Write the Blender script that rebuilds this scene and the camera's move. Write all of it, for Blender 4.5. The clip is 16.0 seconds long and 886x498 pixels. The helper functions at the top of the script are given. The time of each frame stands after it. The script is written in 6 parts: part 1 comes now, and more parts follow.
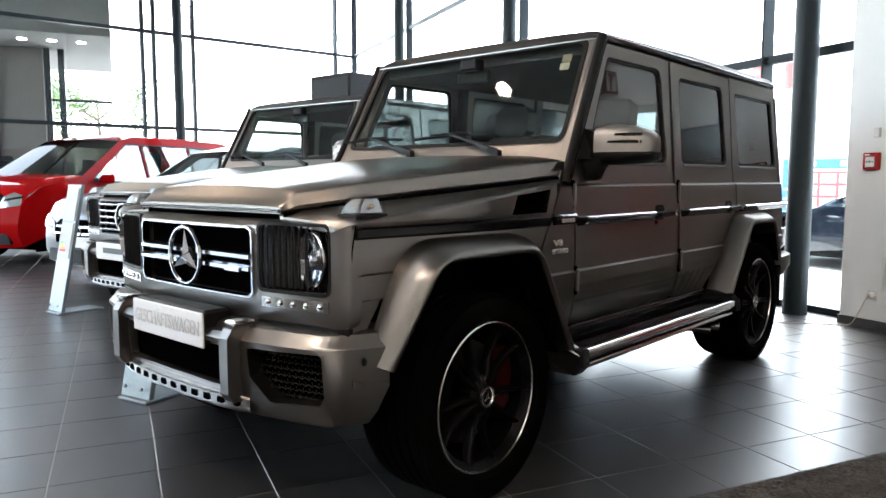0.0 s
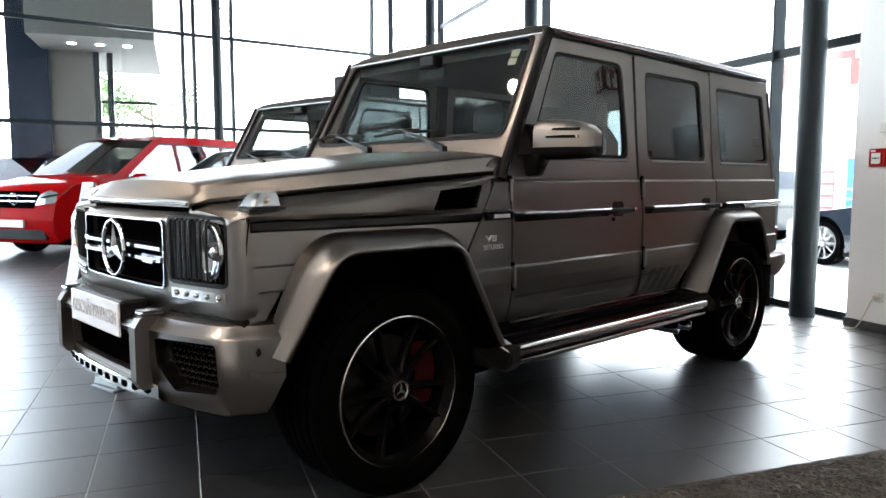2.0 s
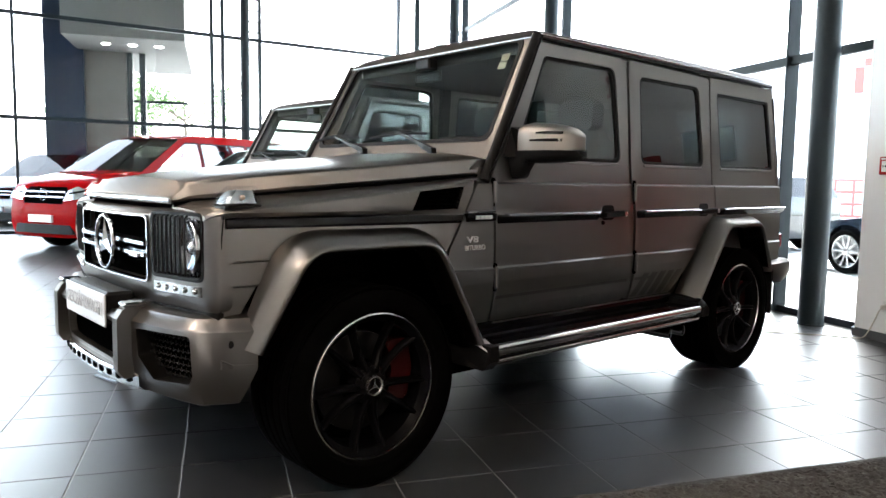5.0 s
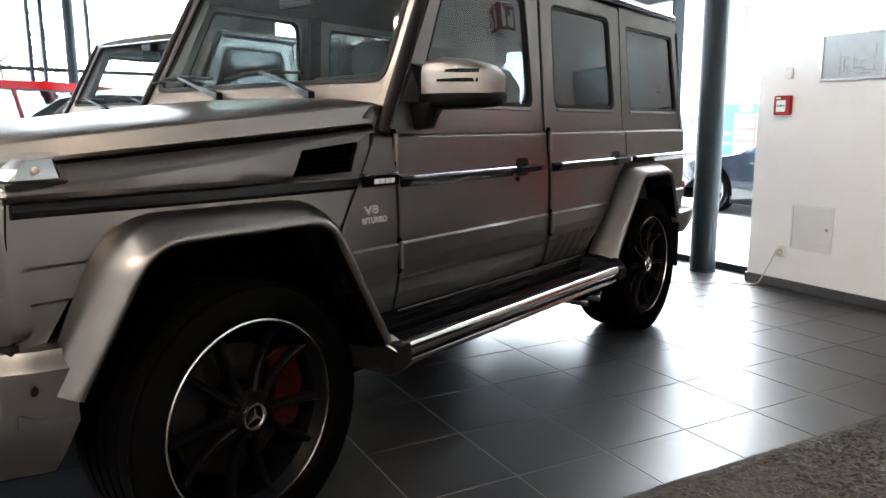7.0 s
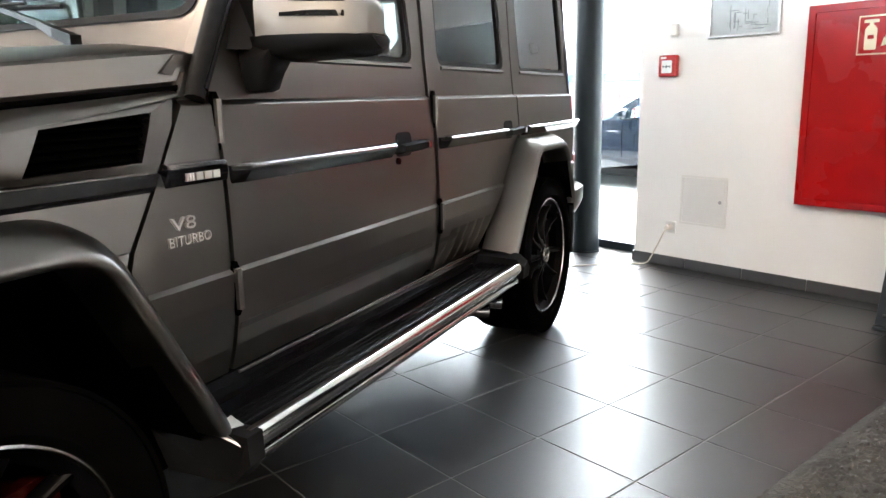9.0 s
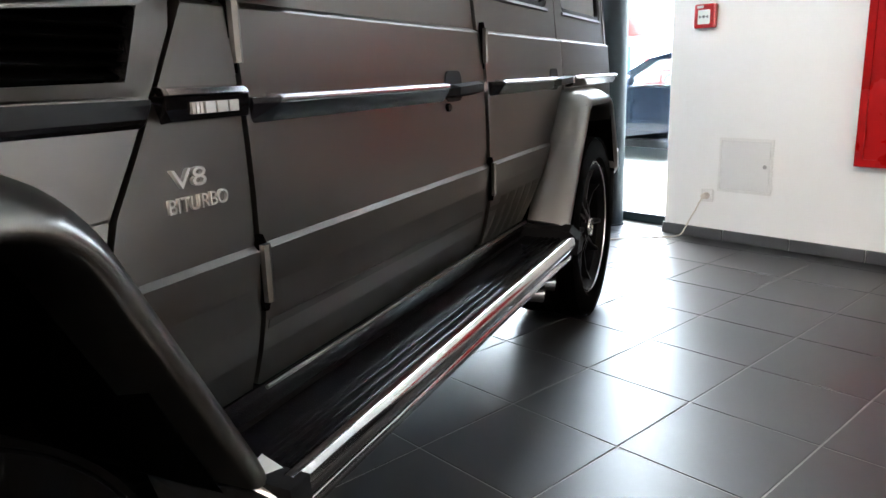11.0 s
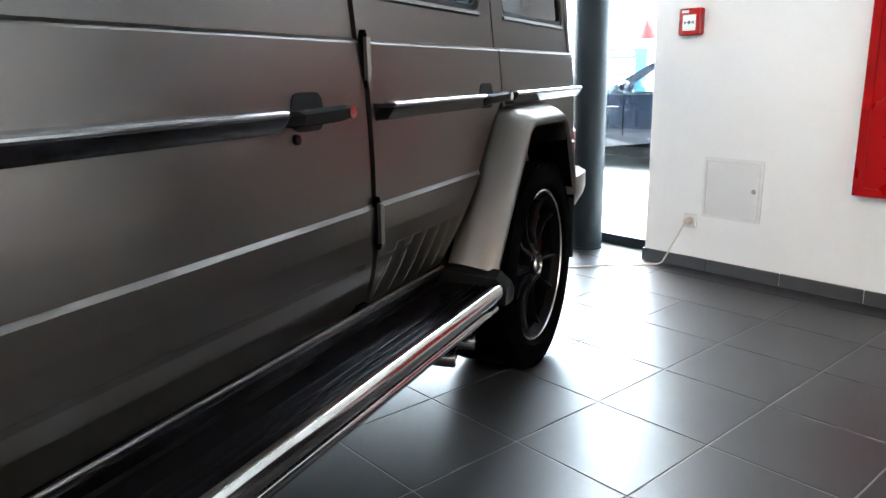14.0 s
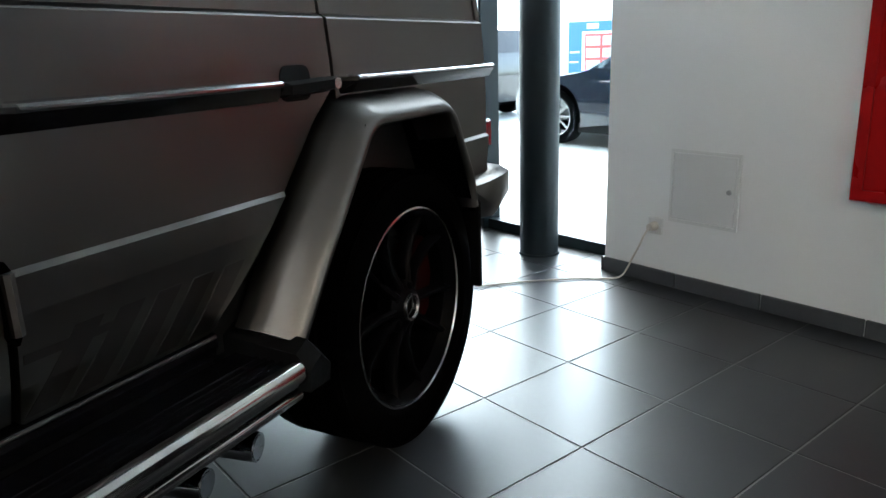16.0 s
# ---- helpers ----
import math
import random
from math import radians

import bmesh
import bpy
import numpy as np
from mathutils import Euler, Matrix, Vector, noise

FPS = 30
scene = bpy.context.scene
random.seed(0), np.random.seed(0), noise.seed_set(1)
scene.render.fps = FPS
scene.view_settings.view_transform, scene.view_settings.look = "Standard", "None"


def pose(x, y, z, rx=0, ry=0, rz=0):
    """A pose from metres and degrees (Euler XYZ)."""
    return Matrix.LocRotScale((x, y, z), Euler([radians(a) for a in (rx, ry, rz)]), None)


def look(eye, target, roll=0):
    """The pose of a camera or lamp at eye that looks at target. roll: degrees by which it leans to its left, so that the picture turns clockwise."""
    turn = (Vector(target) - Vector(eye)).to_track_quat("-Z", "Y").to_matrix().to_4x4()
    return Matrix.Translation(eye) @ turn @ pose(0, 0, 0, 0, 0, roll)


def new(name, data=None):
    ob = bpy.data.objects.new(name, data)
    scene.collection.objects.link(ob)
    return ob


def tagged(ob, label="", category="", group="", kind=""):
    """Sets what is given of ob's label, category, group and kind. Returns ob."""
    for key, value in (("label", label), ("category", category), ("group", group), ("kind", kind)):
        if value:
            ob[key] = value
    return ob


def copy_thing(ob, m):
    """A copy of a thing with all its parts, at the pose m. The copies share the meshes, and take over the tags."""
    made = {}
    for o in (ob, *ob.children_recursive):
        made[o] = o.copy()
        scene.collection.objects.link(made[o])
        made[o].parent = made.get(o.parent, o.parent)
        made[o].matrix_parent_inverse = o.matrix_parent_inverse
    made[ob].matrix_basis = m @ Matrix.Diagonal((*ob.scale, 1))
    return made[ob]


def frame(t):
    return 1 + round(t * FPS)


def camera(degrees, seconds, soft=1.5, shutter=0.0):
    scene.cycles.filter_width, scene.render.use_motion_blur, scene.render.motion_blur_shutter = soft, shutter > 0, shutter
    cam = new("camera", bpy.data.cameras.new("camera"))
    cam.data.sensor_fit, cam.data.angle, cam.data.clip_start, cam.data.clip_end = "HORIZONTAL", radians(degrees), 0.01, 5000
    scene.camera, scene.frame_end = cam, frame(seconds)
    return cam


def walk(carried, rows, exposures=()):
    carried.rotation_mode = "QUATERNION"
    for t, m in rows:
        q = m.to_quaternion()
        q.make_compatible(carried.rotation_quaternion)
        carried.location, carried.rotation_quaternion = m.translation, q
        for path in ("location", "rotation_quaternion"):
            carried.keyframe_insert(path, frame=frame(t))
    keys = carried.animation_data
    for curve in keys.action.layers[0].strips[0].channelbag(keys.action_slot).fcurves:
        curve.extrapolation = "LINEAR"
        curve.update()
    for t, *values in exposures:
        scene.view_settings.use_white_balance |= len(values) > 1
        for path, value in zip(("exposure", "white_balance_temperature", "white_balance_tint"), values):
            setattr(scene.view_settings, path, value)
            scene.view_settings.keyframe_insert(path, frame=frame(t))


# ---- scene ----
cam = camera(62.8, 16.0)
PATH = [
    (0, (3.136, -0.867, 1.188), (1.319, -0.054, 0.997), -0.0),
    (0.5, (3.284, -0.787, 1.188), (1.455, -0.001, 0.993), -0.2),
    (1, (3.33, -0.667, 1.174), (1.499, 0.111, 0.968), -0.7),
    (1.5, (3.317, -0.52, 1.172), (1.463, 0.208, 0.991), -0.3),
    (2, (3.345, -0.389, 1.17), (1.472, 0.284, 0.978), -0.0),
    (2.5, (3.433, -0.277, 1.172), (1.551, 0.373, 0.985), 1.4),
    (3, (3.501, -0.214, 1.158), (1.602, 0.388, 0.978), 0.6),
    (3.2, (3.498, -0.209, 1.174), (1.596, 0.379, 0.985), 0.9),
    (5.3, (3.449, -0.212, 1.162), (1.549, 0.386, 0.978), 0.8),
    (5.5, (3.36, -0.259, 1.154), (1.475, 0.382, 0.961), 0.8),
    (6, (3.191, -0.285, 1.224), (1.375, 0.533, 1.038), -0.1),
    (6.5, (3.003, -0.202, 1.206), (1.245, 0.708, 0.914), -0.1),
    (7, (2.778, -0.095, 1.199), (1.041, 0.838, 0.862), -0.2),
    (7.5, (2.536, -0.017, 1.221), (0.916, 1.115, 0.911), 0.3),
    (8, (2.355, 0.064, 1.189), (0.852, 1.334, 0.828), -0.3),
    (8.5, (2.167, 0.199, 1.168), (0.641, 1.429, 0.774), -1.4),
    (8.7, (2.103, 0.241, 1.17), (0.59, 1.485, 0.769), -1.2),
    (10.8, (1.52, 0.435, 1.06), (0.076, 1.741, 0.603), -1.9),
    (11, (1.509, 0.432, 1.048), (0.06, 1.729, 0.579), -1.8),
    (11.5, (1.505, 0.434, 1.034), (0.054, 1.72, 0.544), -1.8),
    (12, (1.507, 0.444, 1.038), (0.063, 1.739, 0.549), -2.0),
    (12.5, (1.509, 0.474, 1.07), (0.075, 1.786, 0.598), -1.5),
    (13, (1.542, 0.619, 1.08), (0.107, 1.931, 0.612), -1.8),
    (13.5, (1.507, 0.782, 1.09), (0.011, 2.025, 0.623), -1.9),
    (14, (1.408, 0.973, 1.088), (-0.065, 2.241, 0.617), -0.9),
    (14.5, (1.346, 1.151, 1.101), (-0.082, 2.478, 0.654), -1.5),
    (15, (1.323, 1.377, 1.098), (-0.179, 2.629, 0.675), -3.6),
    (15.5, (1.311, 1.579, 1.111), (-0.209, 2.816, 0.71), -3.9),
    (16, (1.194, 1.83, 1.081), (-0.306, 3.04, 0.547), -1.9),
]
walk(cam, [(t, look(eye, target, roll)) for t, eye, target, roll in PATH],
     exposures=[(0, 4.35, 6150, 10), (2.5, 4.45, 6200, 10), (5.5, 4.55, 6250, 10), (7.0, 4.9, 6200, 10), (8.0, 5.2, 6300, 10), (8.5, 5.25, 6300, 10), (11, 5.22, 6000, 8), (12.5, 5.3, 5900, 8), (14.3, 5.1, 5850, 7), (15.0, 4.55, 5800, 5), (15.5, 4.3, 5750, 4), (16, 3.85, 5700, 2)])

# ---- light ----
world = bpy.data.worlds.new("sky")
scene.world = world
world.use_nodes = True
_nt = world.node_tree
_sky = _nt.nodes.new("ShaderNodeTexSky")
_sky.sky_type, _sky.sun_disc = "NISHITA", False
_sky.sun_elevation, _sky.sun_rotation = radians(48), radians(-60)
_sky.air_density, _sky.dust_density = 1.0, 3.0
_grey = _nt.nodes.new("ShaderNodeHueSaturation")
_grey.inputs["Saturation"].default_value = 0.5
_nt.links.new(_sky.outputs[0], _grey.inputs["Color"])
_nt.links.new(_grey.outputs[0], _nt.nodes["Background"].inputs[0])
_nt.nodes["Background"].inputs[1].default_value = 0.15

sun = new("sun", bpy.data.lights.new("sun", "SUN"))
sun.data.energy, sun.data.angle, sun.data.color = 0.6, radians(20), (1.0, 0.96, 0.9)
sun.matrix_world = look((-8.66, 5.0, 11.1), (0, 0, 0))


# ---- materials ----
def mat(name, color, rough=0.5, metal=0.0, **kw):
    m = bpy.data.materials.new(name)
    m.use_nodes = True
    p = m.node_tree.nodes["Principled BSDF"]
    p.inputs["Base Color"].default_value = (*color, 1)
    p.inputs["Roughness"].default_value = rough
    p.inputs["Metallic"].default_value = metal
    for k, v in kw.items():
        p.inputs[k.replace("_", " ")].default_value = v
    return m


def node(m, kind, **kw):
    n = m.node_tree.nodes.new(kind)
    for k, v in kw.items():
        n.inputs[k.replace("_", " ")].default_value = v
    return n


def link(m, a, b):
    m.node_tree.links.new(a, b)


def bsdf(m):
    return m.node_tree.nodes["Principled BSDF"]


def coords(m, scale=1.0):
    tc = m.node_tree.nodes.new("ShaderNodeNewGeometry")
    mp = m.node_tree.nodes.new("ShaderNodeMapping")
    mp.inputs["Scale"].default_value = (scale,) * 3
    link(m, tc.outputs["Position"], mp.inputs["Vector"])
    return mp.outputs[0]


def vary(m, color, amount=0.15, scale=3.0, fine=60.0, bump=0.0, rough=None, rough_amount=0.0, piece=0.0):
    """Two scales of variation on the base colour, with optional relief, roughness change and change from piece to piece."""
    v = coords(m)
    a = node(m, "ShaderNodeTexNoise", Scale=scale, Detail=4.0)
    b = node(m, "ShaderNodeTexNoise", Scale=fine, Detail=3.0)
    link(m, v, a.inputs["Vector"])
    link(m, v, b.inputs["Vector"])
    mix = node(m, "ShaderNodeMath")
    mix.operation = "ADD"
    link(m, a.outputs["Fac"], mix.inputs[0])
    link(m, b.outputs["Fac"], mix.inputs[1])
    out = mix.outputs[0]
    if piece:
        info = m.node_tree.nodes.new("ShaderNodeObjectInfo")
        k = node(m, "ShaderNodeMath")
        k.operation = "MULTIPLY_ADD"
        k.inputs[1].default_value = piece
        link(m, info.outputs["Random"], k.inputs[0])
        link(m, out, k.inputs[2])
        out = k.outputs[0]
    mr = node(m, "ShaderNodeMapRange")
    mr.inputs["From Min"].default_value, mr.inputs["From Max"].default_value = 0.6, 1.4 + piece
    mr.inputs["To Min"].default_value, mr.inputs["To Max"].default_value = 1 - amount, 1 + amount
    link(m, out, mr.inputs["Value"])
    mul = m.node_tree.nodes.new("ShaderNodeVectorMath")
    mul.operation = "SCALE"
    mul.inputs[0].default_value = color
    link(m, mr.outputs[0], mul.inputs["Scale"])
    link(m, mul.outputs[0], bsdf(m).inputs["Base Color"])
    if bump:
        bp = node(m, "ShaderNodeBump", Strength=bump, Distance=0.002)
        link(m, b.outputs["Fac"], bp.inputs["Height"])
        link(m, bp.outputs[0], bsdf(m).inputs["Normal"])
    if rough is not None:
        rr = node(m, "ShaderNodeMapRange")
        rr.inputs["From Min"].default_value, rr.inputs["From Max"].default_value = 0.3, 0.7
        rr.inputs["To Min"].default_value, rr.inputs["To Max"].default_value = rough - rough_amount, rough + rough_amount
        link(m, a.outputs["Fac"], rr.inputs["Value"])
        link(m, rr.outputs[0], bsdf(m).inputs["Roughness"])
    return m


def clear(name, tint, gloss=1.0, rough=0.0, least=0.05, most=0.75):
    """A thin pane: it lets light through, tinted, and mirrors more at a slant."""
    m = bpy.data.materials.new(name)
    m.use_nodes = True
    nt = m.node_tree
    nt.nodes.clear()
    out = nt.nodes.new("ShaderNodeOutputMaterial")
    tr, gl, mx, lw, pw, mr = (nt.nodes.new(k) for k in ("ShaderNodeBsdfTransparent", "ShaderNodeBsdfGlossy", "ShaderNodeMixShader", "ShaderNodeLayerWeight", "ShaderNodeMath", "ShaderNodeMapRange"))
    tr.inputs[0].default_value = (*tint, 1)
    gl.inputs["Roughness"].default_value = rough
    gl.inputs["Color"].default_value = (gloss, gloss, gloss, 1)
    lw.inputs["Blend"].default_value = 0.5
    pw.operation = "POWER"
    pw.inputs[1].default_value = 5.0
    mr.inputs["To Min"].default_value, mr.inputs["To Max"].default_value = least, most
    nt.links.new(lw.outputs["Facing"], pw.inputs[0])
    nt.links.new(pw.outputs[0], mr.inputs["Value"])
    nt.links.new(mr.outputs[0], mx.inputs[0])
    nt.links.new(tr.outputs[0], mx.inputs[1])
    nt.links.new(gl.outputs[0], mx.inputs[2])
    nt.links.new(mx.outputs[0], out.inputs[0])
    return m


def glow(name, color, strength):
    m = mat(name, color, 0.5)
    bsdf(m).inputs["Emission Color"].default_value = (*color, 1)
    bsdf(m).inputs["Emission Strength"].default_value = strength
    return m


def satin_paint(name, color, low=0.33, high=0.39):
    """Satin metallic paint: fine flake in the roughness and relief."""
    m = mat(name, color, 0.30, 1.0)
    v = coords(m)
    fl = node(m, "ShaderNodeTexNoise", Scale=900.0, Detail=1.0)
    big = node(m, "ShaderNodeTexNoise", Scale=2.5, Detail=3.0)
    link(m, v, fl.inputs["Vector"])
    link(m, v, big.inputs["Vector"])
    rr = node(m, "ShaderNodeMapRange")
    rr.inputs["To Min"].default_value, rr.inputs["To Max"].default_value = low, high
    link(m, big.outputs["Fac"], rr.inputs["Value"])
    link(m, rr.outputs[0], bsdf(m).inputs["Roughness"])
    bp = node(m, "ShaderNodeBump", Strength=0.06, Distance=0.0005)
    link(m, fl.outputs["Fac"], bp.inputs["Height"])
    link(m, bp.outputs[0], bsdf(m).inputs["Normal"])
    bsdf(m).inputs["Specular Tint"].default_value = (0.35, 0.34, 0.33, 1.0)
    return m


PAINT = satin_paint("satin_grey_paint", (0.20, 0.190, 0.182), 0.28, 0.33)
PAINT2 = satin_paint("silver_paint", (0.24, 0.236, 0.23))
# Body paint lightened for the mirror shell: its brighter light is put into the colour
SHELL = satin_paint("satin_paint_lit", (0.27, 0.25, 0.235), 0.36, 0.42)
GLOSS_BLACK = mat("gloss_black", (0.004, 0.004, 0.005), 0.12, Specular_IOR_Level=0.2)
BLACK = vary(mat("black_plastic", (0.007, 0.007, 0.0075), 0.5, Specular_IOR_Level=0.1), (0.007, 0.007, 0.0075), 0.25, 8, 300, 0.25)
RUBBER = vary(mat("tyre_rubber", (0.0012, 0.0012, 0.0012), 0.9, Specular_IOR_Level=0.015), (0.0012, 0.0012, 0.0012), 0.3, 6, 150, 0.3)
# Black liner, also drawn where only shade lies: wells, seams, gaps and holes
ARCH_SHADE = mat("arch_liner", (0.001, 0.001, 0.001), 0.95, Specular_IOR_Level=0.0)
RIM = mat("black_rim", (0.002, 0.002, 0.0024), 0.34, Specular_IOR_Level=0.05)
MACHINED = mat("machined_edge", (0.62, 0.62, 0.62), 0.25, 1.0)
CHROME = mat("chrome", (0.42, 0.43, 0.45), 0.1, 1.0)
STEEL = vary(mat("polished_steel", (0.46, 0.445, 0.43), 0.12, 1.0), (0.46, 0.445, 0.43), 0.08, 5, 200, 0.0, 0.12, 0.04)
BRAKE_RED = mat("red_caliper", (0.016, 0.0008, 0.0008), 0.4, Specular_IOR_Level=0.1)
LETTER = mat("satin_silver_letters", (0.66, 0.65, 0.64), 0.38, 0.85)
TRIM = mat("bright_anodised_trim", (0.55, 0.55, 0.57), 0.22, 1.0)
DISC = mat("brake_disc", (0.03, 0.03, 0.03), 0.4, 1.0)
LAMP_GLASS = clear("lamp_glass", (0.93, 0.94, 0.95), 0.6, 0.0, 0.025, 0.28)
LAMP_BODY = mat("lamp_reflector", (0.48, 0.49, 0.50), 0.14, 1.0)
LAMP_GREY = mat("lamp_ribbed_insert", (0.10, 0.097, 0.094), 0.3, 0.7)
LAMP_LENS = mat("lamp_projector_lens", (0.35, 0.36, 0.38), 0.05, 0.9)
AMBER = mat("amber_bulb", (0.40, 0.31, 0.25), 0.3)
CAR_GLASS = clear("car_glass", (0.85, 0.89, 0.88), least=0.06)
FRONT_GLASS = clear("windscreen_glass", (0.86, 0.90, 0.89), least=0.028, most=0.5)
SIDE_GLASS = clear("side_glass", (0.52, 0.55, 0.54), least=0.06)
SCREEN_GLASS = clear("dark_screen_glass", (0.022, 0.024, 0.024), least=0.03, most=0.22)
DARK_GLASS = clear("privacy_glass", (0.11, 0.116, 0.116), least=0.052)
SEAT = vary(mat("black_leather", (0.02, 0.02, 0.021), 0.5), (0.02, 0.02, 0.021), 0.3, 5, 80, 0.3)
HEADLINER = mat("dark_headliner", (0.03, 0.03, 0.032), 0.9)
TAIL_RED = mat("red_lens", (0.22, 0.006, 0.008), 0.12)
WHITE_PLATE = vary(mat("white_plate", (0.52, 0.53, 0.54), 0.35), (0.52, 0.53, 0.54), 0.05, 4, 60)
PALE_INK = mat("grey_ink", (0.43, 0.435, 0.45), 0.6)
INK = mat("dark_ink", (0.05, 0.06, 0.07), 0.6)
LABEL_CREAM = vary(mat("cream_label_paper", (0.34, 0.30, 0.22), 0.6), (0.34, 0.30, 0.22), 0.1, 20, 90)
DECAL = mat("matt_dark_decal", (0.14, 0.133, 0.127), 0.36, 1.0, Specular_Tint=(0.35, 0.34, 0.33, 1.0))


# ---- mesh helpers ----
def finish(bm, name, material, smooth=None):
    me = bpy.data.meshes.new(name)
    bmesh.ops.recalc_face_normals(bm, faces=bm.faces)
    bm.to_mesh(me)
    bm.free()
    for m in material if isinstance(material, (list, tuple)) else (material,):
        me.materials.append(m)
    if smooth is not None:
        me.polygons.foreach_set("use_smooth", [True] * len(me.polygons))
        me.set_sharp_from_angle(angle=radians(smooth))
    return me


def part(name, bm, material, parent, label="", smooth=None):
    ob = new(name, finish(bm, name, material, smooth))
    ob.parent = parent
    return tagged(ob, label)


def thing(name, bm, material, label, category, group="", kind="", at=None, smooth=None):
    ob = new(name, finish(bm, name, material, smooth))
    if at is not None:
        ob.matrix_world = at
    return tagged(ob, label, category, group, kind)


def holder(name, label, category, group="", at=None, kind=""):
    ob = new(name)
    ob.empty_display_size = 0.2
    if at is not None:
        ob.matrix_world = at
    return tagged(ob, label, category, group, kind)


def box(x0, x1, y0, y1, z0, z1, bevel=0.0, bm=None, seg=1, m=None):
    own = bmesh.new()
    bmesh.ops.create_cube(own, size=1)
    for v in own.verts:
        v.co = ((x0 + x1) / 2 + v.co.x * (x1 - x0), (y0 + y1) / 2 + v.co.y * (y1 - y0), (z0 + z1) / 2 + v.co.z * (z1 - z0))
    if bevel:
        bmesh.ops.bevel(own, geom=own.edges[:], offset=bevel, segments=seg, profile=0.5, affect="EDGES")
    if m is not None:
        bmesh.ops.transform(own, matrix=m, verts=own.verts)
    return join(bm, own)


def join(bm, own):
    if bm is None:
        return own
    me = bpy.data.meshes.new("tmp")
    own.to_mesh(me)
    own.free()
    bm.from_mesh(me)
    bpy.data.meshes.remove(me)
    return bm


def prism(outline, place, depth, bevel=0.0, bm=None, seg=1):
    """A flat outline of (a, b) pairs made solid; place(a, b, d) gives the point at depth d."""
    own = bmesh.new()
    lo = [own.verts.new(place(a, b, 0.0)) for a, b in outline]
    hi = [own.verts.new(place(a, b, depth)) for a, b in outline]
    n = len(outline)
    own.faces.new(lo)
    top = own.faces.new(hi)
    for i in range(n):
        own.faces.new((lo[i], lo[(i + 1) % n], hi[(i + 1) % n], hi[i]))
    if bevel:
        bmesh.ops.bevel(own, geom=top.edges[:], offset=bevel, segments=seg, profile=0.5, affect="EDGES")
    return join(bm, own)


def lathe(profile, steps, place, bm=None, closed=False):
    """Turns a profile of (radius, height) round an axis; place(x, y, h)."""
    own = bmesh.new()
    rings = []
    for i in range(steps):
        a = 2 * math.pi * i / steps
        rings.append([own.verts.new(place(r * math.cos(a), r * math.sin(a), h)) for r, h in profile])
    m = len(profile)
    for i in range(steps):
        p, q = rings[i], rings[(i + 1) % steps]
        for j in range(m if closed else m - 1):
            k = (j + 1) % m
            own.faces.new((p[j], q[j], q[k], p[k]))
    return join(bm, own)


def tube(points, radius, sides=10, bm=None, closed=False):
    """A round bar along points; radius may be one number or one for each point."""
    own = bmesh.new()
    pts = [Vector(p) for p in points]
    n = len(pts)
    rings = []
    up = Vector((0, 0, 1))
    for i, p in enumerate(pts):
        d = (pts[(i + 1) % n] if closed or i < n - 1 else p) - (pts[i - 1] if closed or i else p)
        d.normalize()
        s = d.cross(up if abs(d.z) < 0.95 else Vector((1, 0, 0))).normalized()
        u = s.cross(d)
        r = radius[i] if isinstance(radius, (list, tuple)) else radius
        rings.append([own.verts.new(p + r * (math.cos(2 * math.pi * k / sides) * s + math.sin(2 * math.pi * k / sides) * u)) for k in range(sides)])
    for i in range(n if closed else n - 1):
        a, b = rings[i], rings[(i + 1) % n]
        for k in range(sides):
            own.faces.new((a[k], a[(k + 1) % sides], b[(k + 1) % sides], b[k]))
    if not closed:
        own.faces.new(rings[0][::-1])
        own.faces.new(rings[-1])
    return join(bm, own)


def loft(rings, bm=None, cap=True, closed=True):
    """Skins rings of points that all have the same count."""
    own = bmesh.new()
    rows = [[own.verts.new(p) for p in ring] for ring in rings]
    n = len(rows[0])
    for a, b in zip(rows, rows[1:]):
        for k in range(n if closed else n - 1):
            own.faces.new((a[k], a[(k + 1) % n], b[(k + 1) % n], b[k]))
    if cap and closed:
        own.faces.new(rows[0][::-1])
        own.faces.new(rows[-1])
    return join(bm, own)


def inside(p, poly):
    x, y = p
    hit = False
    for i in range(len(poly)):
        (x0, y0), (x1, y1) = poly[i - 1], poly[i]
        if (y0 > y) != (y1 > y) and x < (x1 - x0) * (y - y0) / (y1 - y0) + x0:
            hit = not hit
    return hit


def rounded(points, radii, steps=5):
    """The outline with its corners rounded; radii: one number, or one for each corner."""
    out = []
    n = len(points)
    for i in range(n):
        r = radii if isinstance(radii, (int, float)) else radii[i]
        p, a, b = Vector(points[i]), Vector(points[i - 1]), Vector(points[(i + 1) % n])
        if r <= 0:
            out.append(tuple(p))
            continue
        da, db = (a - p), (b - p)
        half = da.angle(db) / 2
        t = min(r / math.tan(half), da.length * 0.49, db.length * 0.49)
        s, e = p + da.normalized() * t, p + db.normalized() * t
        for k in range(steps + 1):
            f = k / steps
            out.append(tuple((1 - f) ** 2 * s + 2 * f * (1 - f) * p + f * f * e))
    return out


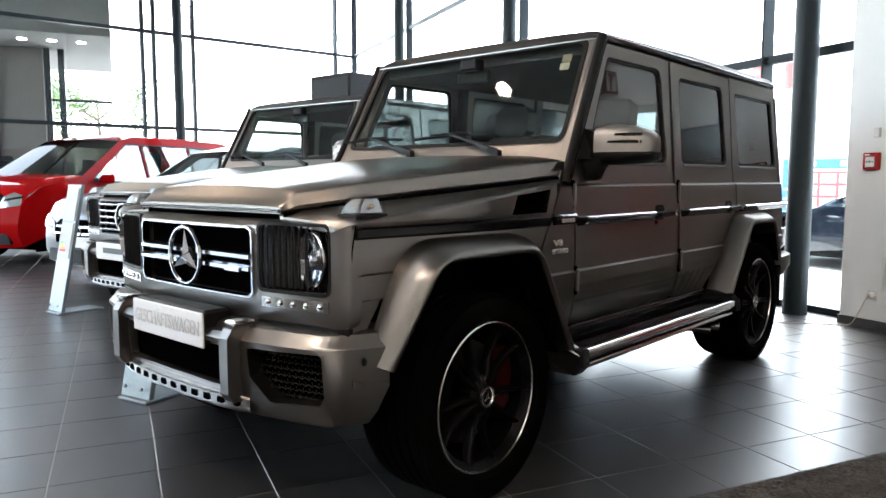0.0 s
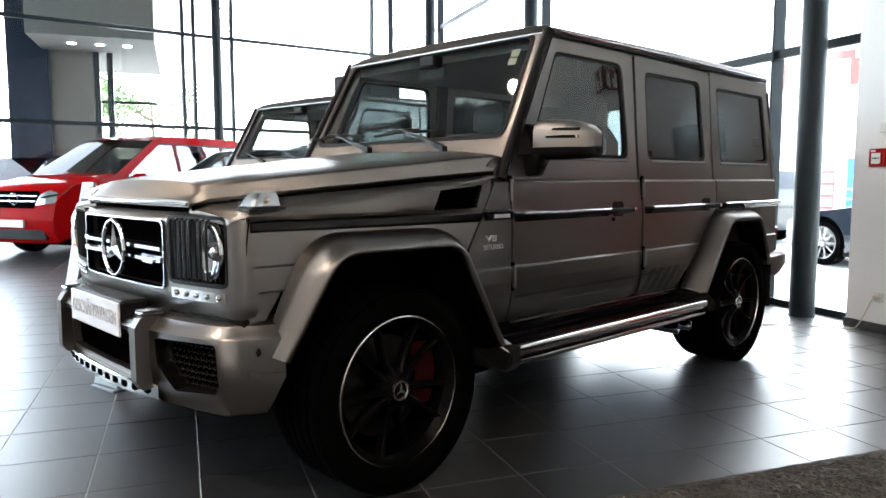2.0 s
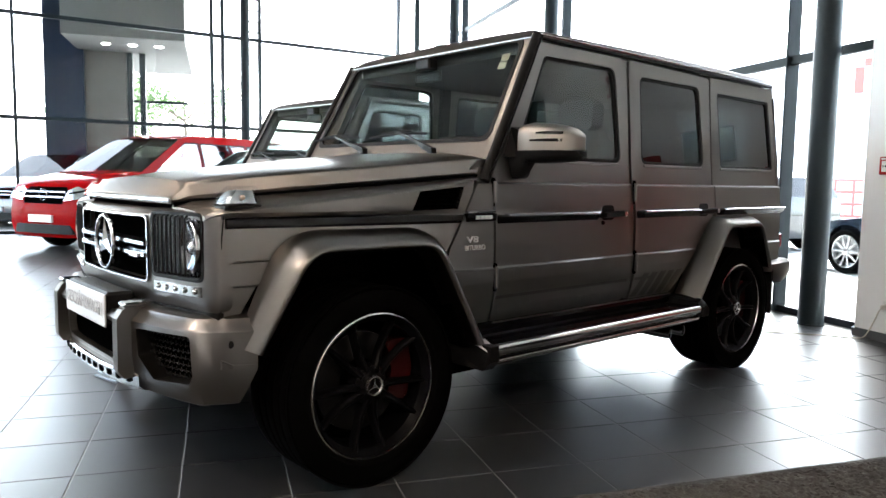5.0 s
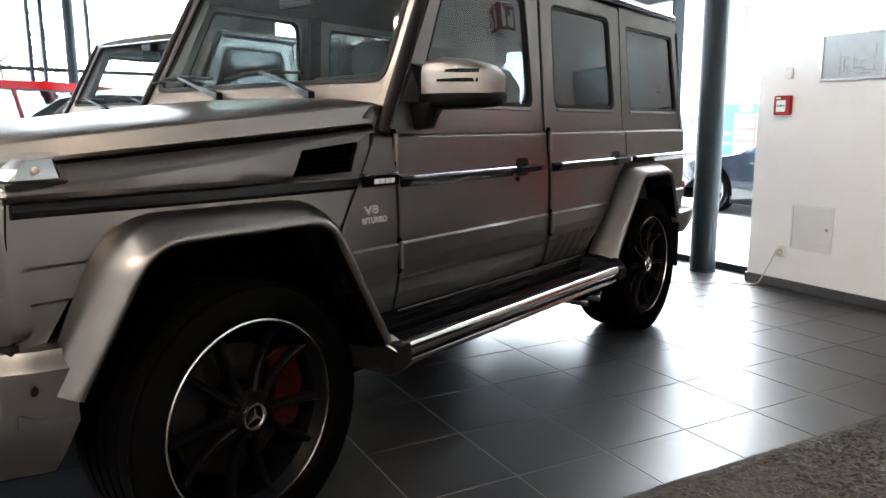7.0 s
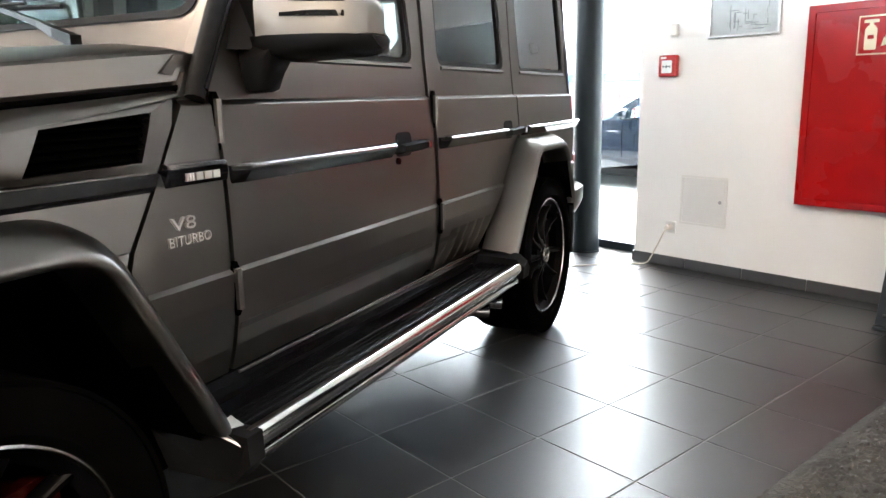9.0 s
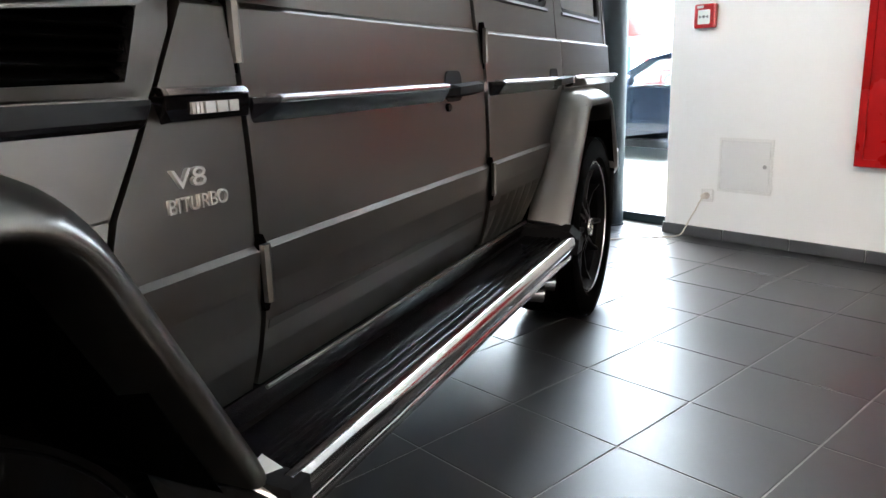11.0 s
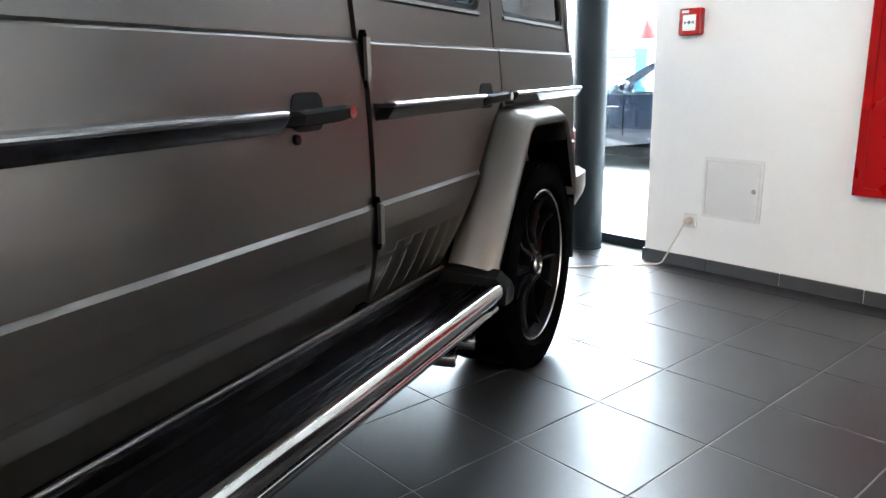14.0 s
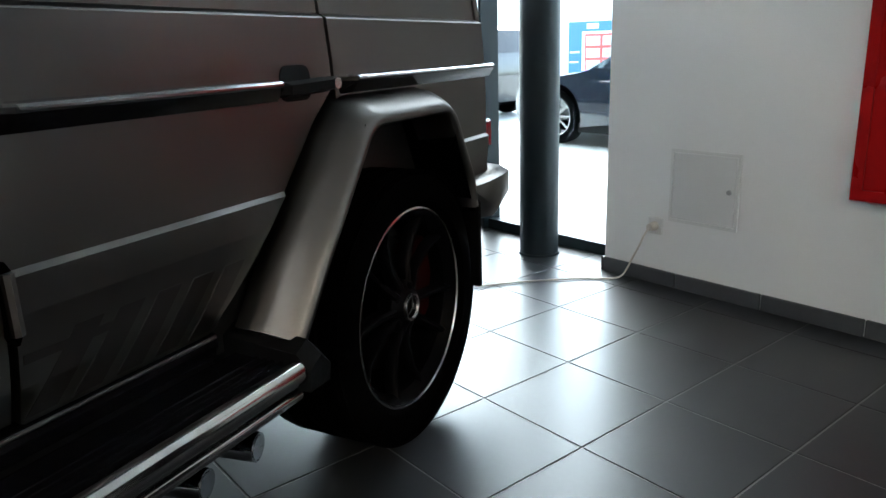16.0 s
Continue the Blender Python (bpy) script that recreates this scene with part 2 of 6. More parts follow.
def sheet(outline, place, thick, holes=(), levels=(), across=(), bm=None):
    """A panel cut from a curved surface. outline and holes are (a, b) loops, place(a, b, d) gives the point at depth d behind the face;
    levels (values of b) and across (values of a) are lines along which the surface may bend."""
    from mathutils.geometry import delaunay_2d_cdt
    pts, edges = [], []
    loops = [outline, *holes]
    for loop in loops:
        k = len(pts)
        pts += [Vector(p) for p in loop]
        edges += [(k + i, k + (i + 1) % len(loop)) for i in range(len(loop))]
    lo_a, hi_a = min(p[0] for p in outline) - 0.01, max(p[0] for p in outline) + 0.01
    lo_b, hi_b = min(p[1] for p in outline) - 0.01, max(p[1] for p in outline) + 0.01
    for b in levels:
        if lo_b < b < hi_b:
            pts += [Vector((lo_a, b)), Vector((hi_a, b))]
            edges.append((len(pts) - 2, len(pts) - 1))
    for a in across:
        if lo_a < a < hi_a:
            pts += [Vector((a, lo_b)), Vector((a, hi_b))]
            edges.append((len(pts) - 2, len(pts) - 1))
    verts, _, faces, *_ = delaunay_2d_cdt(pts, edges, [], 0, 1e-6)
    own = bmesh.new()
    front = [own.verts.new(place(v.x, v.y, 0.0)) for v in verts]
    back = [own.verts.new(place(v.x, v.y, thick)) for v in verts]
    rim = {}
    for f in faces:
        c = sum((verts[i] for i in f), Vector((0, 0))) / len(f)
        if not inside(c, outline) or any(inside(c, h) for h in holes):
            continue
        own.faces.new([front[i] for i in f])
        own.faces.new([back[i] for i in reversed(f)])
        for i, j in zip(f, (*f[1:], f[0])):
            rim[(i, j)] = rim.get((i, j), 0) + 1
    for i, j in rim:
        if (j, i) not in rim:
            own.faces.new((front[j], front[i], back[i], back[j]))
    bmesh.ops.delete(own, geom=[v for v in own.verts if not v.link_faces], context="VERTS")
    return join(bm, own)


def lerp(table, x):
    """Straight-line reading of a table of (x, value) rows."""
    if x <= table[0][0]:
        return table[0][1]
    for (a, va), (b, vb) in zip(table, table[1:]):
        if x <= b:
            return va + (vb - va) * (x - a) / (b - a)
    return table[-1][1]


def letters(text, size, depth, bm=None, m=None, align="CENTER"):
    """Raised lettering in the built-in font, lying in the xy plane."""
    cu = bpy.data.curves.new("letters", "FONT")
    cu.body, cu.size, cu.extrude, cu.align_x, cu.align_y = text, size, depth, align, "CENTER"
    ob = bpy.data.objects.new("letters", cu)
    scene.collection.objects.link(ob)
    dg = bpy.context.evaluated_depsgraph_get()
    me = bpy.data.meshes.new_from_object(ob.evaluated_get(dg))
    bpy.data.objects.remove(ob)
    bpy.data.curves.remove(cu)
    own = bmesh.new()
    own.from_mesh(me)
    bpy.data.meshes.remove(me)
    if m is not None:
        bmesh.ops.transform(own, matrix=m, verts=own.verts)
    return join(bm, own)

# ---- room ----
WALL_Y, WALL_X0 = 4.60, -0.975
FLOOR = vary(mat("anthracite_tile", (0.017, 0.017, 0.018), 0.35, Specular_IOR_Level=0.46), (0.017, 0.017, 0.018), 0.18, 2.0, 70, 0.0, None, 0.0, 0.5)
GROUT = vary(mat("grey_grout", (0.17, 0.165, 0.16), 0.55), (0.17, 0.165, 0.16), 0.2, 3, 60)
PLASTER = vary(mat("white_plaster", (0.84, 0.84, 0.83), 0.85), (0.84, 0.84, 0.83), 0.04, 1.5, 220, 0.25)
SKIRT = vary(mat("dark_skirting_tile", (0.07, 0.072, 0.078), 0.4), (0.07, 0.072, 0.078), 0.12, 6, 90)
METAL = vary(mat("blue_grey_coated_steel", (0.009, 0.014, 0.017), 0.42, Specular_IOR_Level=0.2), (0.009, 0.014, 0.017), 0.1, 4, 60)
PANE = clear("facade_glass", (0.95, 0.98, 0.97), least=0.02)
CEIL = vary(mat("grey_ceiling", (0.30, 0.292, 0.28), 0.9), (0.30, 0.292, 0.28), 0.05, 1, 40)
CARPET = vary(mat("grey_carpet", (0.040, 0.0375, 0.035), 0.95), (0.040, 0.0375, 0.035), 0.6, 9, 160, 0.6)
BACK_WALL = vary(mat("pale_back_wall", (0.68, 0.64, 0.60), 0.85), (0.68, 0.64, 0.60), 0.05, 1.5, 120)

thing("floor", box(-17.5, 8.0, -11.0, 7.6, -0.12, -0.002), GROUT, "grey grout bed under anthracite floor tiles", "floor", kind="structure")
wall = thing("wall_north", box(WALL_X0, 1.16, WALL_Y, WALL_Y + 0.30, -0.1, 6.6, 0.004), PLASTER, "white plastered wall with a dark tiled skirting", "wall", kind="structure")
# Unseen dark recess, added so that the car doors reflect something dark
REFLECT_DARK = vary(mat("dark_reflection_wall", (0.05, 0.05, 0.05), 0.85), (0.05, 0.05, 0.05), 0.08, 1.5, 120)
thing("wall_recess", box(0.96, 2.6, 7.6, 7.8, -0.1, 6.6), REFLECT_DARK, "unseen dark wall added to darken reflections in the car", "wall", kind="structure")
thing("floor_recess", box(1.16, 2.3, WALL_Y, 7.6, -0.002, 0.003), FLOOR, "unseen anthracite floor of the added recess", "floor", kind="structure")
thing("wall_return", box(0.96, 1.16, WALL_Y + 0.30, 7.6, -0.1, 6.6), REFLECT_DARK, "unseen dark return wall of the added recess", "wall", kind="structure")
thing("wall_recess_east", box(2.3, 2.6, WALL_Y + 0.30, 7.6, -0.1, 6.6), REFLECT_DARK, "unseen dark side wall of the added recess", "wall", kind="structure")
thing("wall_north_east", box(2.3, 8.0, WALL_Y, WALL_Y + 0.30, -0.1, 6.6, 0.004), PLASTER, "white plastered wall beside the added opening", "wall", kind="structure")
# Unseen south wall, added to keep window light off the car fronts
thing("wall_south", box(-2.0, 8.2, -10.3, -10.1, -0.1, 6.6), BACK_WALL, "plain pale wall", "wall", kind="structure")
thing("wall_north_upper", box(1.16, 2.3, WALL_Y, WALL_Y + 0.30, 2.35, 6.6, 0.004), PLASTER, "white plastered wall over the added opening", "wall", kind="structure")
thing("wall_east", box(8.0, 8.2, -10.1, 4.6, -0.1, 6.6), BACK_WALL, "plain pale wall", "wall", kind="structure")
thing("ceiling", box(-17.0, 8.2, -11.2, 7.8, 6.6, 6.8), CEIL, "grey ceiling high over the showroom", "ceiling", kind="structure")
rnd = random.Random(3)
vs, fs = [], []
NX, NY, STEP = 230, 500, 0.0105
for i in range(NX):
    for j in range(NY):
        e = min(i, 6) / 6
        vs.append((1.120 + i * STEP + rnd.uniform(-1, 1) * 0.004, -1.15 + j * STEP + rnd.uniform(-1, 1) * 0.004, 0.002 + e * (0.006 + rnd.random() ** 2 * 0.012)))
for i in range(NX - 1):
    for j in range(NY - 1):
        k = i * NY + j
        fs.append((k, k + NY, k + NY + 1, k + 1))
m = bpy.data.meshes.new("carpet")
m.from_pydata(vs, [], fs)
m.materials.append(CARPET)
carpet = tagged(new("carpet", m), "grey tufted carpet laid on the tiles", "carpet", kind="structure")
thing("carpet", box(1.128, 7.9, -9.0, 4.08, -0.004, 0.004), CARPET, "grey tufted carpet laid on the tiles", "carpet", kind="structure")

# glazed front along x behind the cars, and the long glazed side
column = holder("column", "round blue-grey steel column standing before the glazing", "column", at=pose(-1.415, 4.60, 0))
part("shaft", lathe([(0.0, 0.0), (0.102, 0.0), (0.102, 6.6)], 40, lambda a, b, h: (a, b, h)), METAL, column, "", 30)
part("base_ring", lathe([(0.102, 0.0), (0.108, 0.0), (0.108, 0.012), (0.102, 0.012)], 40, lambda a, b, h: (a, b, h)), METAL, column, "", 30)
for x, y in ((-6.5, 4.52), (-11.1, 4.52), (-13.88, 0.45)):
    copy_thing(column, pose(x, y, 0))
TRANSOMS = (0.0, 2.30, 4.32, 6.45)


def glazing(name, a, b, posts, label):
    """A glazed facade from a to b, with a bottom rail, transoms, mullions and panes."""
    d = (b - a)
    n = d.length
    at = Matrix.Translation((a.x, a.y, 0)) @ Matrix.Rotation(math.atan2(d.y, d.x), 4, "Z")
    f = holder(name, label, "window", at=at, kind="structure")
    for z in TRANSOMS:
        h = 0.05 if z == 0.0 else 0.035
        part("transom", box(0, n, -0.03, 0.03, z if z == 0 else z - h, z + h * 1.2), METAL, f)
    for p in posts:
        w = 0.012 if p == 13.17 else 0.03
        part("mullion", box(p - w, p + w, -0.07, 0.07, 0.0, 6.6, 0.004), METAL, f)
    edges = sorted({0.0, n, *posts})
    for p, q in zip(edges, edges[1:]):
        for z0, z1 in zip(TRANSOMS, TRANSOMS[1:]):
            part("pane", box(p, q, -0.006, 0.006, z0 + 0.05, z1 - 0.04), PANE, f).visible_shadow = False
    return f


glazing("window_1", Vector((-15.2, 4.82)), Vector((WALL_X0 + 0.02, 4.82)), (0.05, 3.9, 8.6, 13.17), "tall glazed facade with blue-grey steel frames")
long_side = glazing("window_2", Vector((-11.2, -10.2)), Vector((-15.2, 4.78)), (0.05, 3.2, 6.45, 10.28, 10.52, 11.37, 15.0), "long tall glazed facade with blue-grey steel frames")
for k in range(9):
    part("louvre", box(10.99, 11.36, -0.10, 0.02, 4.48 + 0.24 * k, 4.495 + 0.24 * k), METAL, long_side)
# Unseen south glazing, added to let daylight onto the fronts of the cars
glazing("window_3", Vector((-11.2, -10.2)), Vector((-2.0, -10.2)), (0.05, 2.1, 4.15, 6.2, 8.2), "unseen tall glazed shop front added for light from the south")

# ---- boxy off-road car ----
SIDE = [(0.40, 0.755), (0.52, 0.796), (0.535, 0.802), (0.60, 0.821), (0.66, 0.8335), (0.72, 0.8420), (0.780, 0.8455), (0.789, 0.836), (0.87, 0.836), (0.95, 0.834), (1.05, 0.829), (1.156, 0.820), (1.160, 0.817), (1.168, 0.801),
        (1.28, 0.790), (1.84, 0.748), (1.95, 0.74)]
LEVELS = [z for z, _ in SIDE]
FENDER = [(0.60, 0.812), (0.791, 0.815), (0.799, 0.827), (0.876, 0.827), (0.880, 0.822), (0.884, 0.827), (0.958, 0.827), (1.030, 0.827), (1.037, 0.842), (1.050, 0.851), (1.075, 0.853), (1.12, 0.849), (1.2, 0.838)]
PLAN = [(0.0, -0.790), (0.25, -0.787), (0.42, -0.775), (0.60, -0.738), (0.755, -0.694), (0.785, -0.668), (0.81, -0.60), (0.838, -0.53), (0.864, -0.462)]


def side_x(z):
    return lerp(SIDE, z)


def fender_x(y, z):
    w = min(1.0, max(0.0, (y - 0.05) / 0.5))
    return (1 - w) * lerp(FENDER, z) + w * (side_x(z) + 0.002) - 0.035 * max(0.0, (0.1 - y) / 0.68) ** 1.6


def shoulder(y):
    return lerp([(-0.58, 1.060), (-0.30, 1.080), (0.25, 1.136), (0.60, 1.184)], y)


def hood_half(y):
    return 0.50 + (y + 0.64) * 0.222


def hood_edge(y):
    return 1.096 + (y + 0.64) * 0.088


def face_y(x):
    x = abs(x)
    y = -0.710 + 0.075 * (min(x, 0.72) / 0.72) ** 2.4
    if x > 0.70:
        d = min(x - 0.70, 0.0999)
        y += 0.1 - math.sqrt(0.01 - d * d)
    return y


def screen_y(z):
    return 0.70 + (z - 1.25) * 0.535


def plan_at(a):
    """The bumper's outer line in plan, by the distance a along it from the middle."""
    s, a = (1 if a >= 0 else -1), abs(a)
    for (x0, y0), (x1, y1) in zip(PLAN, PLAN[1:]):
        d = math.hypot(x1 - x0, y1 - y0)
        if a <= d or (x1, y1) == PLAN[-1]:
            f = a / d
            nx, ny = (y1 - y0) / d, -(x1 - x0) / d
            return s * (x0 + f * (x1 - x0)), y0 + f * (y1 - y0), s * nx, ny
        a -= d


def bumper_at(a, z, d, table):
    x, y, nx, ny = plan_at(a)
    k = lerp(table, z) + d
    return (x - nx * k, y - ny * k, z)


def flare(s, path, taper=False, bm=None):
    """A wheel-arch flare swept along a path of (y, z) lip points."""
    section = [(0.80, 0.056), (0.835, 0.053), (0.872, 0.045), (0.905, 0.030), (0.930, 0.012), (0.941, 0.001), (0.944, -0.008), (0.939, -0.016), (0.925, -0.021), (0.80, -0.022)]
    pts = [Vector(p) for p in path]
    mid = sum(p.x for p in pts) / len(pts)
    rings = []
    for i, p in enumerate(pts):
        d = (pts[min(i + 1, len(pts) - 1)] - pts[max(i - 1, 0)]).normalized()
        n = Vector((-d.y, d.x))
        k = lerp([(0.5, 0.52), (0.60, 0.58), (0.76, 0.90), (0.88, 1.0)], p.y) if taper and p.x < mid else 1.0
        rings.append([(s * (0.80 + (x - 0.80) * k), p.x + n.x * o, p.y + n.y * o) for x, o in section])
    return loft(rings, bm)


def soft_path(points, r=0.10, steps=8):
    return rounded(points, [0] + [r] * (len(points) - 2) + [0], steps)


def wheel(parent, x, y, s, style):
    """A wheel with its tyre, rim, spokes, brake disc and caliper."""
    def at(a, b, h):
        return (s * h, a, b)
    w = new("wheel")
    w.parent, w.location = parent, (x, y, 0.385)
    ty = [(0.275, -0.24), (0.33, -0.262), (0.362, -0.255), (0.38, -0.225), (0.385, -0.20)]
    for k in range(5):
        c = -0.19 + 0.05 * k
        ty += [(0.385, c), (0.385, c + 0.030), (0.377, c + 0.033), (0.377, c + 0.042), (0.385, c + 0.045)]
    ty += [(0.382, 0.035), (0.372, 0.052), (0.345, 0.063), (0.300, 0.061), (0.288, 0.052), (0.281, 0.045)]
    ty = [(r, h - 0.035) for r, h in ty]
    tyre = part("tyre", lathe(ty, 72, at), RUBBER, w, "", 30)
    edge = [(0.273, 0.0), (0.278, 0.014), (0.283, 0.012), (0.283, 0.0)] if style else [(0.255, 0.0), (0.268, 0.012), (0.277, 0.012), (0.277, 0.0)]
    part("rim_edge", lathe(edge, 72, at), MACHINED, w, "thin bright machined rim edge", 30)
    barrel = [(0.272, 0.010), (0.262, 0.0), (0.248, -0.02), (0.24, -0.21), (0.225, -0.21)]
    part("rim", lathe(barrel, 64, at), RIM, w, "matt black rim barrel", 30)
    bm = None
    for k in range(5):
        for side in (-1, 1):
            a0 = 2 * math.pi * k / 5 + math.pi / 2 + radians(34)
            pts = []
            for r, off, hh, wd in ((0.055, 0.014, -0.012, 0.017), (0.12, 0.030, -0.030, 0.014), (0.20, 0.052, -0.026, 0.012), (0.262, 0.072, -0.004, 0.014)):
                t = Vector((math.cos(a0), math.sin(a0)))
                n = Vector((-t.y, t.x)) * side
                pts.append((t * r + n * off, n, hh, wd))
            rings = []
            for c, n, hh, wd in pts:
                rings.append([at(*(c + n * u * wd), hh + v) for u, v in ((-1, -0.03), (1, -0.03), (0.9, -0.004), (0.4, 0.004), (-0.4, 0.004), (-0.9, -0.004))])
            bm = loft(rings, bm)
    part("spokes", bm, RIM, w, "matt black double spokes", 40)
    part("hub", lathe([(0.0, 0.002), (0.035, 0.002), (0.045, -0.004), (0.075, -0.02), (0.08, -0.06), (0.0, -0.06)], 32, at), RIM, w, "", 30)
    cap = lathe([(0.030, 0.002), (0.033, 0.008), (0.038, 0.008), (0.040, 0.0)], 32, at)
    for k in range(3):
        a = math.pi / 2 + 2 * math.pi * k / 3
        t, n = Vector((math.cos(a), math.sin(a))), Vector((-math.sin(a), math.cos(a)))
        prism([tuple(n * 0.006), tuple(t * 0.032), tuple(-n * 0.006)], lambda p, q, d: at(p, q, 0.003 + d), 0.004, bm=cap)
    part("hub_cap", cap, MACHINED, w, "round cap with a three-armed emblem", 30)
    # Dark disc added to stop light from showing between the spokes
    part("backing_plate", lathe([(0.0, -0.205), (0.255, -0.205), (0.26, -0.22), (0.0, -0.22)], 32, at), ARCH_SHADE, w)
    part("brake_disc", lathe([(0.09, -0.10), (0.195, -0.10), (0.195, -0.128), (0.09, -0.128)], 48, at), DISC, w, "", 30)
    cal = rounded([(0.10, -0.12), (0.21, -0.13), (0.235, 0.0), (0.21, 0.13), (0.10, 0.12), (0.13, 0.0)], 0.02)
    part("brake_caliper", prism(cal, lambda a, b, d: at(a * 0.97, b * 0.97 + 0.03, -0.14 + d), 0.085, 0.008), BRAKE_RED, w, "red painted brake caliper", 30)
    for k in range(5):
        a = 2 * math.pi * k / 5
        part("wheel_bolt", lathe([(0.0, 0.0), (0.009, 0.0), (0.010, -0.008), (0.010, -0.02)], 8, lambda p, q, h: at(p + 0.058 * math.cos(a), q + 0.058 * math.sin(a), h - 0.006)), RIM, w)
    return w


def short_nose(car, back=0.036, drop=0.012):
    """Draws the nose of the car in, from the wheel arches forward."""
    for o in car.children_recursive:
        if o.type == "MESH" and o.parent.name.split(".")[0] != "wheel":
            for v in o.data.vertices:
                f = min(1.0, max(0.0, (-0.54 - v.co.y) / 0.09))
                v.co.y += back * f
                v.co.z -= drop * f * min(1.0, max(0.0, (v.co.z - 0.7) / 0.2))


def offroader(label, group, at, paint, style):
    """A boxy four-door off-road car. style 1: the dark car with wide flares, mesh intakes and a double-bar grille; 0: the silver one beside it."""
    car = holder("off_road_car", label, "car", group, at)

    def on(s):
        return lambda a, b, d: (s * (side_x(b) - d), a, b)

    def fen(s):
        return lambda a, b, d: (s * (fender_x(a, b) - d), a, b)

    # side windows, front to back
    wf = rounded([(0.86, 1.275), (1.70, 1.275), (1.665, 1.775), (1.10, 1.775)], [0.03, 0.05, 0.06, 0.05])
    wr = rounded([(1.89, 1.275), (2.56, 1.275), (2.52, 1.758), (1.893, 1.758)], [0.05, 0.05, 0.05, 0.05])
    wq = rounded([(2.765, 1.275), (3.495, 1.275), (3.435, 1.742), (2.735, 1.742)], [0.03, 0.03, 0.03, 0.03])
    door_f = rounded([(0.712, 0.535), (1.742, 0.535), (1.742, 1.835), (1.050, 1.835), (0.715, 1.20), (0.712, 1.15)], [0.01, 0.05, 0.03, 0.03, 0, 0])
    door_r = rounded([(1.793, 0.535), (2.20, 0.535), (2.56, 0.93), (2.645, 1.0), (2.645, 1.822), (1.793, 1.835)], [0.01, 0.02, 0.03, 0.03, 0.03, 0.03])
    quarter = [(2.657, 0.90), (2.70, 0.95), (3.10, 0.95), (3.30, 0.80), (3.30, 0.62), (3.545, 0.62), (3.555, 1.17), (3.50, 1.83), (2.657, 1.83)]
    fender = [(-0.565, 0.665), (-0.51, 0.665), (-0.38, 0.87), (-0.29, 0.935), (0.25, 0.935), (0.33, 0.89), (0.40, 0.80), (0.425, 0.88), (0.602, 1.168), (0.602, shoulder(0.60) - 0.008), (0.25, shoulder(0.25) - 0.008), (-0.30, shoulder(-0.30) - 0.008), (-0.565, shoulder(-0.565) - 0.008)]
    vent = [(0.223, 1.046), (0.480, 1.050), (0.523, 1.146), (0.268, 1.124)]
    cowl = [(0.412, 0.80), (0.437, 0.88), (0.614, 1.168), (0.650, 1.228), (0.699, 1.228), (0.699, 0.535), (0.50, 0.535), (0.46, 0.66)]

    for s in (1, -1):
        # painted side panels
        fd = part("front_fender", sheet(fender, fen(s), 0.02, [vent], [z for z, _ in FENDER], [-0.5, -0.42, -0.34, -0.26, -0.18, -0.1, 0.0, 0.1]), paint, car, "", 25)
        vb = sheet([(vent[0][0] - 0.012, vent[0][1] - 0.01), (vent[1][0] + 0.012, vent[1][1] - 0.01), (vent[2][0] + 0.014, vent[2][1] + 0.008), (vent[3][0] - 0.008, vent[3][1] + 0.008)], lambda a, b, d: (s * (fender_x(a, b) - 0.035 - d), a, b), 0.01)
        for k in range(5):
            z = 1.060 + 0.016 * k
            y0, y1 = lerp([(1.046, 0.223), (1.124, 0.268)], z), lerp([(1.050, 0.480), (1.146, 0.523)], z)
            loft([[(s * (fender_x(y, z) - 0.010), y, z - 0.006), (s * (fender_x(y, z) - 0.010), y, z - 0.003), (s * (fender_x(y, z) - 0.034), y, z + 0.008), (s * (fender_x(y, z) - 0.034), y, z + 0.005)] for y in (y0, y1)], vb)
        part("side_vent", vb, ARCH_SHADE, fd, "black slatted air vent")
        part("vent_edge", loft([[(s * (fender_x(a, b) - d), a, b) for a, b in rounded(vent, 0.008, 3)] for d in (0.001, 0.033)], cap=False), BLACK, fd)
        part("rub_strip", sheet([(-0.545, 0.996), (0.490, 0.991), (0.510, 1.027), (-0.545, 1.034)], lambda a, b, d: (s * (fender_x(a, min(b, 1.017)) + 0.014 - 0.009 * min(1.0, abs(b - 1.012) / 0.022) ** 4 - d), a, b), 0.02, (), [0.997, 1.003, 1.012, 1.020, 1.027], [-0.5, -0.42, -0.34, -0.26, -0.18, -0.1, 0.0, 0.1]), GLOSS_BLACK, fd, "gloss black rub strip")
        part("fender_seam", tube([(s * (fender_x(-0.566, z) + 0.0005), -0.566, z) for z in (0.68, 0.78, 0.88, 0.96, 1.045)], 0.0035, 6), ARCH_SHADE, fd)
        part("cowl_panel", sheet(cowl, on(s), 0.02, (), LEVELS), paint, car)
        part("door_pillar", sheet([(1.748, 0.545), (1.782, 0.545), (1.782, 1.83), (1.748, 1.83)], lambda a, b, d: (s * (side_x(b) - 0.006 - d), a, b), 0.02, (), LEVELS), paint, car)
        df = part("front_door", sheet(door_f, on(s), 0.03, [wf], LEVELS), paint, car)
        dr = part("rear_door", sheet(door_r, on(s), 0.03, [wr], LEVELS), paint, car)
        qp = part("quarter_panel", sheet(quarter, on(s), 0.03, [wq], LEVELS), paint, car)
        # glass with rubber seals and a bright lower edge
        for host, win, glass in ((df, wf, SIDE_GLASS), (dr, wr, DARK_GLASS), (qp, wq, DARK_GLASS)):
            cy, cz = sum(p[0] for p in win) / len(win), sum(p[1] for p in win) / len(win)
            outer = [(cy + (a - cy) * 1.005, cz + (b - cz) * 1.01) for a, b in win]
